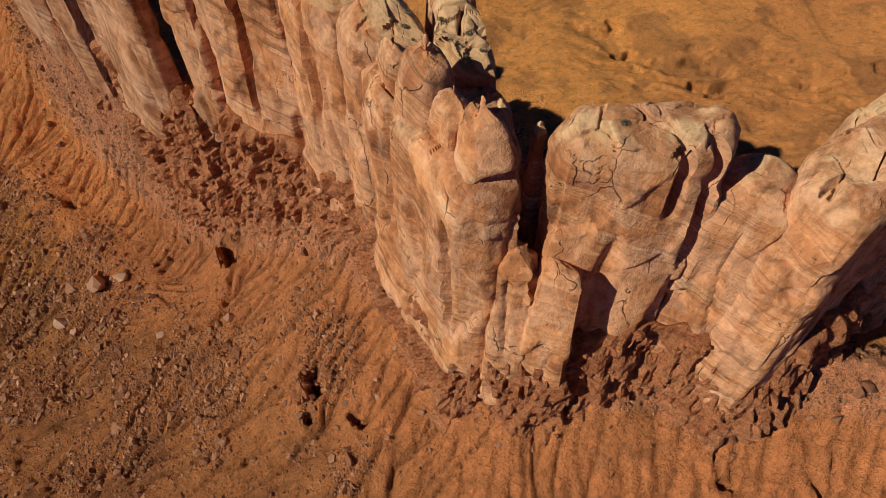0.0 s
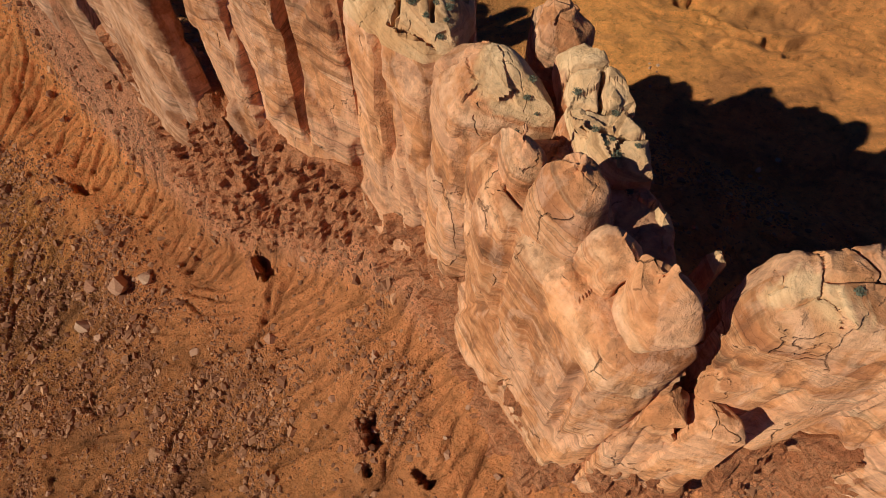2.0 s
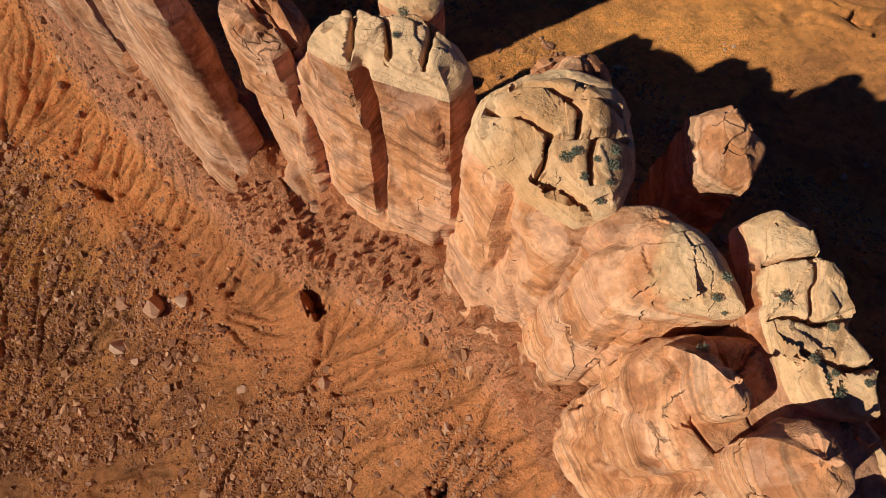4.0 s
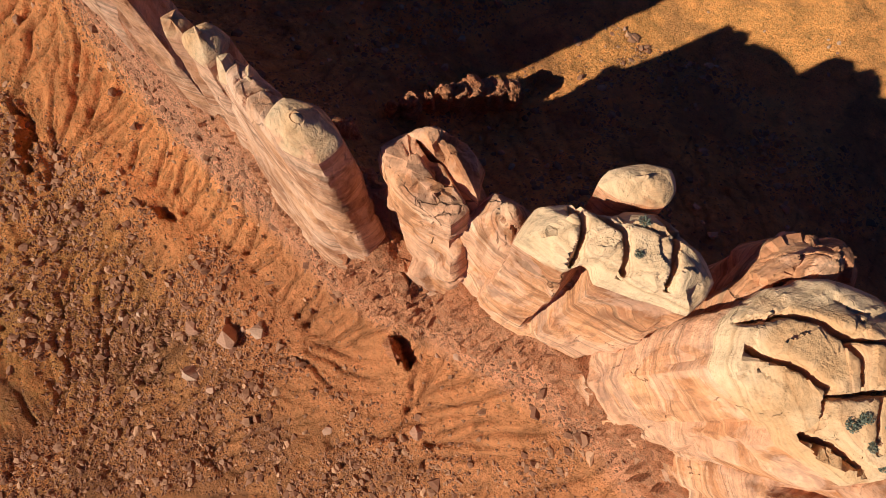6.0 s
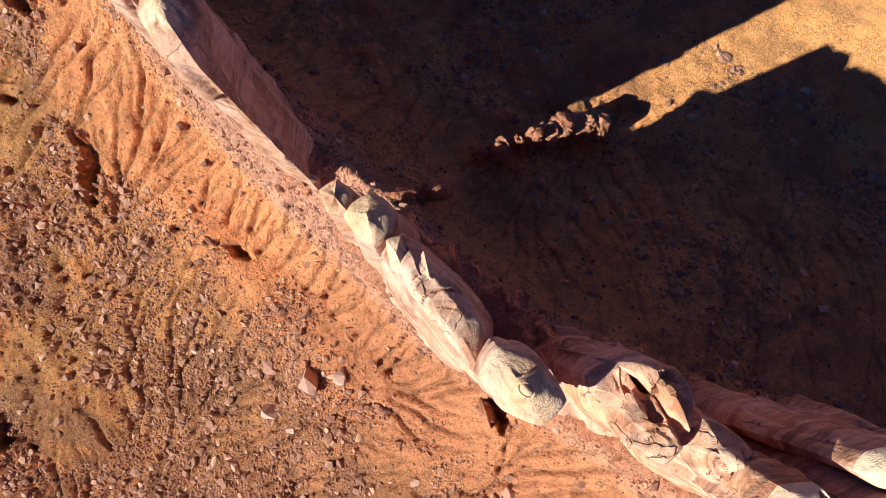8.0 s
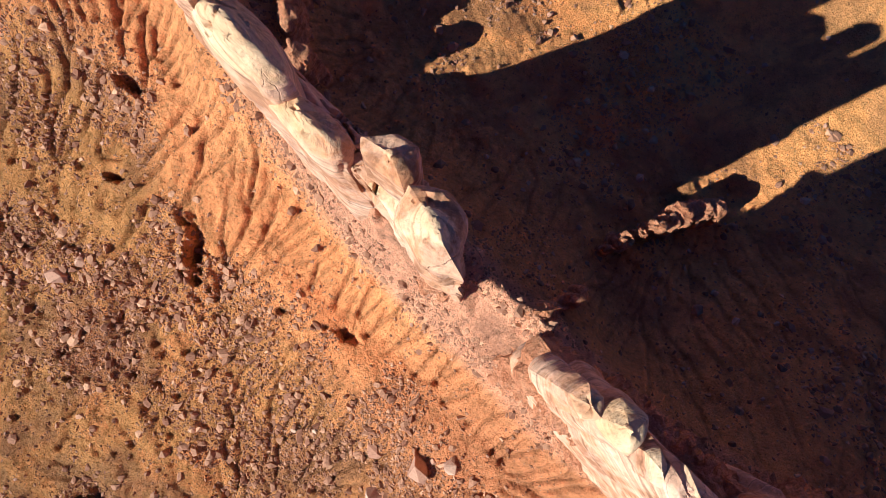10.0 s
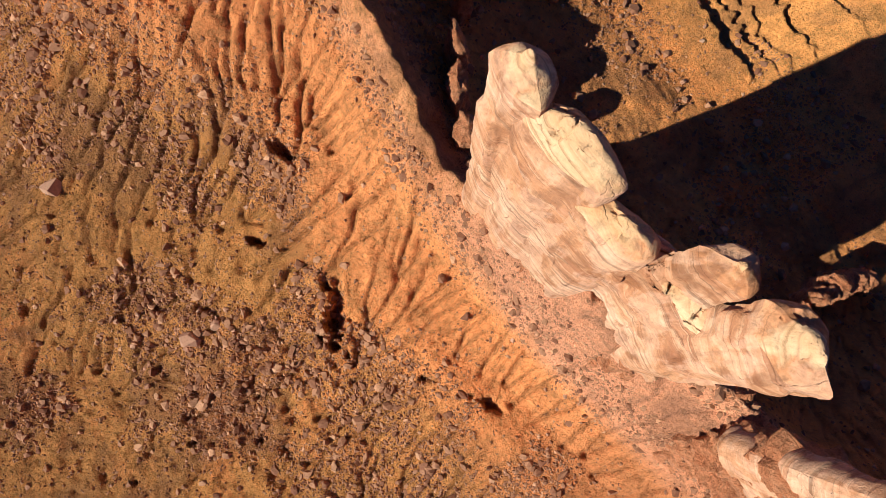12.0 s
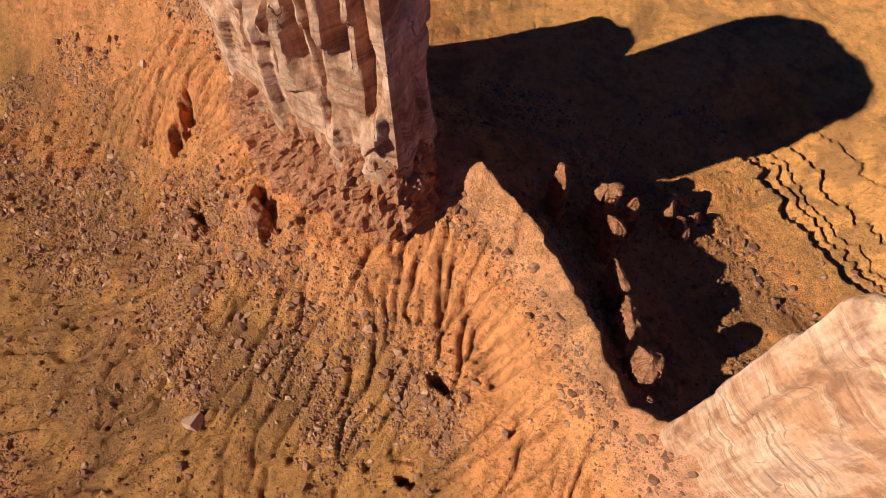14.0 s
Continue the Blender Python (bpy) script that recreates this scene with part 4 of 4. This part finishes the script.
buttress("sandstone_pillar", "frayed pale sandstone crest with dark edge layers", [(-44.4, 77.3), (-43.5, 78.6), (-42.3, 77.4), (-41.4, 76.0), (-43.0, 75.4), (-44.2, 76.3)], 34, 61.4, wall_stone=PALE, salt=234, rough=0.25, flare=1.8, cap=1.6, round_off=1.0, lump=0.15)
buttress("sandstone_pillar", "round-headed sandstone stub at the end of a wall", [(-50.4, 82.4), (-49.3, 83.2), (-48.3, 82.3), (-48.4, 80.9), (-49.8, 80.9)], 32, 60.6, wall_stone=PALE, salt=217, flare=1.4, pale=-0.1, lump=0.1, rough=0.25, cap=1.6, round_off=0.9)
buttress("sandstone_buttress", "sloping pale pink sandstone shoulder above the saddle", [(-59.2, 90.6), (-60.8, 91.6), (-65, 96.6), (-70.6, 100), (-76.2, 106.2), (-77.4, 108.2), (-76.6, 108.8), (-74, 108), (-66, 101), (-61.4, 97.6), (-59.6, 94)], 20, 54.5, wall_stone=PALE, salt=218, rough=0.38, flare=0.5, apron=0.4, cap_stone=PALE, cap=3)
buttress("sandstone_pillar", "blunt sandstone pillar with a cream top", [(-57.4, 89.0), (-57.8, 90.8), (-57.4, 93), (-58.6, 94.5), (-61, 94.7), (-61.6, 92.5), (-60, 90.0)], 28, 64.4, wall_stone=PALE, salt=219, rough=0.38, flare=0.5, lump=0.3, pale=-0.2, cap=2.4, round_off=2)
buttress("sandstone_pillar", "small forked sandstone pillar", [(-60.6, 97.4), (-62, 98.1), (-64.2, 97.9), (-64, 96.5), (-61.4, 94.7), (-60.6, 95.3)], 28, 62, wall_stone=PALE, salt=220, rough=0.38, flare=0.6, lump=0.3, pale=-0.2, cap=1.5, round_off=1.0)
buttress("sandstone_dome", "pale rounded sandstone prow at the end of the fin", [(-77.9, 108.6), (-76.9, 106.4), (-74.6, 105.0), (-73.5, 106.8), (-74.2, 108.5), (-76, 109.3)], 26, 66.4, wall_stone=PALE, salt=221, soft=0.55, rough=0.38, flare=0.8, cap=3.2, round_off=2.4, lump=0.2, pale=-0.2)
buttress("sandstone_dome", "pale pink sandstone lobe with curved bedding lines", [(-75.8, 106.2), (-73.6, 102.8), (-70.4, 100.6), (-68.7, 101.2), (-70.2, 104.3), (-72.4, 106.2)], 26, 64.2, wall_stone=PALE, salt=241, soft=0.55, rough=0.38, flare=0.8, cap=3.4, round_off=3.0, lump=0.2, pale=-0.2)
buttress("sandstone_dome", "low sandstone lobe with thin bedding lines beside a notch", [(-71.2, 100.8), (-68.4, 97.8), (-66, 97.1), (-65.4, 98.5), (-67, 100.4), (-69.4, 101.6)], 26, 59.5, wall_stone=PALE, salt=242, soft=0.55, rough=0.38, flare=0.7, cap=2.6, round_off=2.2, lump=0.2, pale=-0.2)
buttress("sandstone_tower", "massive sheer sandstone tower streaked with dark varnish", [(-106.2, 140.5), (-109.4, 135.1), (-117, 138.1), (-125, 143.2), (-133, 151.6), (-132, 158), (-122, 161.5), (-113, 159.5), (-108.6, 149)], 32, 75, pale=-0.3, wall_stone=DARK, cap_stone=SANDSTONE, rough=0.9, salt=222, flare=0.6, step=0.3, slots=[(-111.8, 135.9, 1.0, 1.6, 44, 74), (-114.6, 136.9, 1.4, 2.4, 52, 74), (-117.4, 138.2, 0.8, 1.2, 40, 60), (-119.6, 139.6, 1.5, 2.2, 48, 74), (-122.4, 141.4, 1.0, 1.5, 42, 70), (-126, 144.2, 1.6, 2.4, 45, 74)])
buttress("sandstone_buttress", "lower sandstone shoulder behind the tower", [(-130, 156), (-136, 160), (-139, 170), (-131, 173), (-124, 166)], 26, 52, wall_stone=DARK, cap_stone=SANDSTONE, salt=223, flare=1.0, step=0.45)


# ---- loose stones ----
def block_mesh(name, seed, stone):
    rng = random.Random(seed)
    bm = bmesh.new()
    for _ in range(16):
        v = Vector((rng.uniform(-1, 1), rng.uniform(-1, 1), rng.uniform(-1, 1)))
        k = max(abs(v.x), abs(v.y), abs(v.z)) * 0.6 + v.length * 0.4
        bm.verts.new((v.x / k * 0.62, v.y / k * 0.5, v.z / k * 0.44))
    got = bmesh.ops.convex_hull(bm, input=bm.verts)
    bmesh.ops.delete(bm, geom=[g for g in got["geom_interior"] if isinstance(g, bmesh.types.BMVert)], context="VERTS")
    me = bpy.data.meshes.new(name)
    bm.to_mesh(me)
    bm.free()
    me.materials.append(stone)
    return me


def outcrop(x, y, wide, long, tall, turn, salt):
    rng = random.Random(salt)
    c, s = math.cos(radians(turn)), math.sin(radians(turn))
    pts = []
    for i in range(8):
        a = i * math.pi / 4
        u, v = wide * math.cos(a) * rng.uniform(0.75, 1.2), long * math.sin(a) * rng.uniform(0.75, 1.2)
        pts.append((x + u * c - v * s, y + u * s + v * c))
    base = float(ground_height([x], [y])[0])
    wall, wf, top, tf = rock_mass(pts, base - 4, base + tall, flare=0.7, kind="shale", cap=1.0, round_off=0.7, step=0.26, salt=salt, rough=0.4)
    me = shape("shale_outcrop", np.concatenate([wall, top]), np.concatenate([wf, tf + len(wall)]), SHALE, False)
    return tagged(new("shale_outcrop", me), "small crumbling red shale outcrop on the open slope", "rock outcrop", "shale outcrops")


OUTCROPS = [(-36.4, 62.4, 0.8, 1.8, 1.6, 20), (-18.8, 37.2, 1.2, 2.4, 1.8, 15), (-11.8, 32.6, 1.2, 1.4, 1.2, 0),
            (-144, 139.2, 1.6, 2.0, 1.5, 20), (-131, 136.6, 1.6, 1.8, 1.5, 0), (-81, 144.8, 2.4, 1.4, 11, 20), (-79.8, 139.4, 1.3, 1.5, 9, 0),
            (-80.2, 130, 0.9, 2.6, 7, 10), (-79.8, 124.6, 1.2, 2.8, 7, 0), (-78.4, 117.5, 1.8, 2.2, 6.5, 20), (-66.7, 153.9, 3, 1.2, 1.8, 15),
            (-63, 149.3, 2.4, 1.4, 1.8, 40), (-24.4, 102.4, 3.0, 1.8, 7, 20), (-28.6, 100.6, 1.8, 1.4, 6.5, 20), (-33, 98.6, 1.0, 0.9, 6, 0), (-20.2, 103.6, 1.6, 1.2, 5.5, 0),
            (-30.8, 99.6, 1.3, 1.0, 6.8, 20), (-26.4, 101.4, 2.0, 1.5, 7.8, 20), (-22.2, 102.8, 1.9, 1.3, 6.2, 10), (-35.4, 97.5, 0.8, 0.7, 6.0, 0), (-37.6, 96.4, 0.6, 0.6, 5.5, 0),
            (-47.6, 87.8, 1.9, 0.8, 2.6, 10), (-44.8, 88.8, 1.6, 0.6, 3.2, 10), (-42.9, 90.0, 0.7, 0.8, 3.8, 0),
            (-75.6, 145.6, 1.0, 0.9, 8.5, 0), (-68, 149.6, 1.6, 1.0, 4, 60), (-66, 146.4, 1.2, 1.8, 4, 20), (-88, 144.5, 0.8, 1.8, 11, 10)]
for i, row in enumerate(OUTCROPS):
    outcrop(*row, 300 + 13 * i)

BLOCK_MESHES = [block_mesh("boulder", k, BLOCK) for k in range(7)]
RUBBLE_MESHES = [block_mesh("block", 20 + k, SHALE) for k in range(5)]
GROUP = "fallen boulders on the slope"


def boulder(x, y, size, rng, label):
    z = float(ground_height([x], [y])[0])
    ob = new("boulder", rng.choice(BLOCK_MESHES))
    ob.matrix_basis = pose(x, y, z + 0.18 * size, rng.uniform(-25, 25), rng.uniform(-25, 25), rng.uniform(0, 360)) @ Matrix.Diagonal((size, size * rng.uniform(0.8, 1.1), size, 1))
    return tagged(ob, label, "boulder", GROUP)


rng = random.Random(5)
for x, y, size in [(-61, 64.7, 3.2), (-67.9, 59.5, 2.4), (-56.8, 65.3, 1.8), (-118, 90.1, 2.8), (-33.1, 52.1, 1.5), (-45.3, 51.9, 1.4), (-68.3, 66, 2.4), (-64.5, 57, 1.3), (-139, 111.6, 2.6)]:
    boulder(x, y, size, rng, "large pale angular sandstone block fallen on the slope")
made = 0
while made < 260:
    x, y = rng.uniform(-195, 55), rng.uniform(26, 172)
    s, d = along(np.array([x]), np.array([y]))
    crowd = vnoise(np.array([[x * 0.045, y * 0.045, 3.0]]), 77)[0]
    if 4.5 < abs(d[0]) < 75 and rng.random() < 0.25 + 0.9 * crowd:
        boulder(x, y, min(1.6, 0.4 + rng.expovariate(4.0)), rng, "angular red-brown sandstone boulder lying on the slope")
        made += 1


def scatter(name, label, count, low, high, place, stone, salt, plain=False):
    """Many small stones in one mesh, resting on the ground."""
    r = np.random.RandomState(salt)
    g = (1 + 5 ** 0.5) / 2
    ico = np.array([(-1, g, 0), (1, g, 0), (-1, -g, 0), (1, -g, 0), (0, -1, g), (0, 1, g), (0, -1, -g), (0, 1, -g), (g, 0, -1), (g, 0, 1), (-g, 0, -1), (-g, 0, 1)]) / 1.9
    tri = np.array([(0, 11, 5), (0, 5, 1), (0, 1, 7), (0, 7, 10), (0, 10, 11), (1, 5, 9), (5, 11, 4), (11, 10, 2), (10, 7, 6), (7, 1, 8),
                    (3, 9, 4), (3, 4, 2), (3, 2, 6), (3, 6, 8), (3, 8, 9), (4, 9, 5), (2, 4, 11), (6, 2, 10), (8, 6, 7), (9, 8, 1)])
    if plain:
        ico = np.array([(1, 0, -0.5), (-1, 0, -0.5), (0, 1, -0.5), (0, -1, -0.5), (0.2, 0.1, 0.9)], float)
        tri = np.array([(0, 2, 4), (2, 1, 4), (1, 3, 4), (3, 0, 4)])
    k = len(ico)
    x, y = place(r, count)
    n = len(x)
    size = low + (high - low) * r.rand(n) ** 3.0
    v = ico[None] * r.uniform(0.5, 1.35, (n, k, 1)) * r.uniform(0.6, 1.2, (n, 1, 3)) * size[:, None, None]
    a = r.uniform(0, 2 * np.pi, n)
    c, s = np.cos(a)[:, None], np.sin(a)[:, None]
    px, py = v[:, :, 0] * c - v[:, :, 1] * s + x[:, None], v[:, :, 0] * s + v[:, :, 1] * c + y[:, None]
    pz = v[:, :, 2] * 0.8 + (ground_height(x, y) + 0.15 * size)[:, None]
    verts = np.stack([px, py, pz], -1).reshape(-1, 3)
    faces = (tri[None] + k * np.arange(n)[:, None, None]).reshape(-1, 3)
    return tagged(new(name, shape(name, verts, faces, stone, False)), label, "rubble", kind="stuff")


def on_slopes(r, count):
    x, y = r.uniform(-206, 60, count * 6), r.uniform(24, 178, count * 6)
    s, d = along(x, y)
    p = np.stack([x, y, np.zeros_like(x)], 1)
    crowd = 0.10 + (0.8 + 1.2 * smooth(-12, -26, d)) * smooth(0.02, 0.42, fbm(p * 0.08, 4, 71)) ** 1.3 + 0.2 * smooth(-14, -28, d) + 0.8 * smooth(8, 4, np.abs(d)) + 1.7 * patches(x, y)
    crowd = crowd * np.where(d < 0, 1 - 0.8 * smooth(5, 7, -d) * smooth(20, 12, -d) * (1 - patches(x, y)), 1.0)
    keep = (np.abs(d) > 1.8) & (d < 60) & (r.rand(len(x)) < crowd * 0.42)
    return x[keep][:count], y[keep][:count]


scatter("slope_rubble", "loose red-brown stones strewn over the slopes", 14000, 0.2, 0.85, on_slopes, RUBBLE, 3)
scatter("slope_gravel", "small loose red-brown stones between the larger ones", 110000, 0.13, 0.46, on_slopes, RUBBLE, 4, plain=True)

# ---- shrubs on the caprock ----
view = bpy.context.view_layer
view.update()
sight = bpy.context.evaluated_depsgraph_get()


def shrub(name, label, seed):
    """A low desert shrub: forked stems under many small upturned leaves."""
    rng = random.Random(seed)
    top = new(name)
    stems, leaves = bmesh.new(), bmesh.new()
    for _ in range(9):
        a, tip = rng.uniform(0, 6.283), rng.uniform(0.25, 0.5)
        end = Vector((math.cos(a) * tip, math.sin(a) * tip, rng.uniform(0.25, 0.55)))
        side = Vector((-math.sin(a), math.cos(a), 0)) * 0.02
        q = [stems.verts.new(w) for w in (side, -side, end * 0.6 - side * 0.5 + Vector((0, 0, 0.08)), end, end * 0.6 + side * 0.5 + Vector((0, 0, 0.08)))]
        stems.faces.new(q)
        low = [stems.verts.new(w) for w in (Vector((0, 0, -0.2)) + side, Vector((0, 0, -0.2)) - side, Vector((0, 0, 0.12)))]
        stems.faces.new(low)
    for _ in range(170):
        u = Vector((rng.gauss(0, 1), rng.gauss(0, 1), rng.gauss(0.3, 0.7))).normalized()
        c = Vector((u.x * 0.5, u.y * 0.5, 0.28 + u.z * 0.3)) * rng.uniform(0.5, 1.05)
        w = Vector((rng.uniform(-1, 1), rng.uniform(-1, 1), rng.uniform(-1, 1))).normalized()
        h = u.cross(w) * 0.10
        w = (w + u) * 0.08
        leaves.faces.new([leaves.verts.new(c + e) for e in (-h, w * 0.6, h, -w * 0.6)])
    for nm, bm, st in (("stems", stems, TWIG), ("foliage", leaves, LEAF)):
        me = bpy.data.meshes.new(nm)
        bm.to_mesh(me)
        bm.free()
        me.materials.append(st)
        new(nm, me).parent = top
    return tagged(top, label, "shrub", "shrubs on the caprock")


SHRUB_SPOTS = [(-9.9, 58.7), (-10.6, 56), (-8.4, 55.5), (-9.3, 55.7), (-8.6, 54.6), (-8.9, 57.2), (-20, 65.3), (-20.4, 63.6), (-18.6, 63), (-10, 54.8), (-9, 53.9), (-3.3, 48.5),
               (-1.7, 47.2), (0.5, 47.4), (1.6, 44.6), (1.8, 43.7), (1.1, 44.3), (0.6, 45.2), (3.1, 44.1), (-10.4, 56.1), (-8.2, 56.4), (-10.1, 59), (-11, 55.8), (-4.2, 45.9),
               (-0.2, 48.4), (3, 42.4), (-3, 49.4), (12.4, 33.6), (-2.6, 48), (2.2, 47)]
plant = None
for i, (x, y) in enumerate(SHRUB_SPOTS):
    hit, place, normal, _, ob, _ = scene.ray_cast(sight, (x, y, 95), (0, 0, -1))
    size = random.Random(i).uniform(0.35, 0.7)
    m = pose(x, y, place.z, 0, 0, 47 * i) @ Matrix.Diagonal((size, size, size, 1))
    if plant is None:
        plant = shrub("shrub", "low grey-green desert shrub rooted in a crack of the caprock", 9)
        plant.matrix_basis = m
        plant.scale = (1, 1, 1)
    else:
        copy_thing(plant, m)

# ---- blocks on the shale ledges ----
for k, ledge in enumerate(LEDGES):
    rng = random.Random(900 + k)
    verts = ledge.data.vertices
    for _ in range(90):
        v = verts[rng.randrange(int(len(verts) * 0.72))]
        size = 0.4 + rng.expovariate(3.6)
        ob = new("block", rng.choice(RUBBLE_MESHES))
        ob.parent = ledge
        size = min(size, 1.5)
        ob.matrix_basis = pose(v.co.x, v.co.y, v.co.z, rng.uniform(-15, 15), rng.uniform(-15, 15), rng.uniform(0, 360)) @ Matrix.Diagonal((size, size, size * rng.uniform(0.9, 1.6), 1))
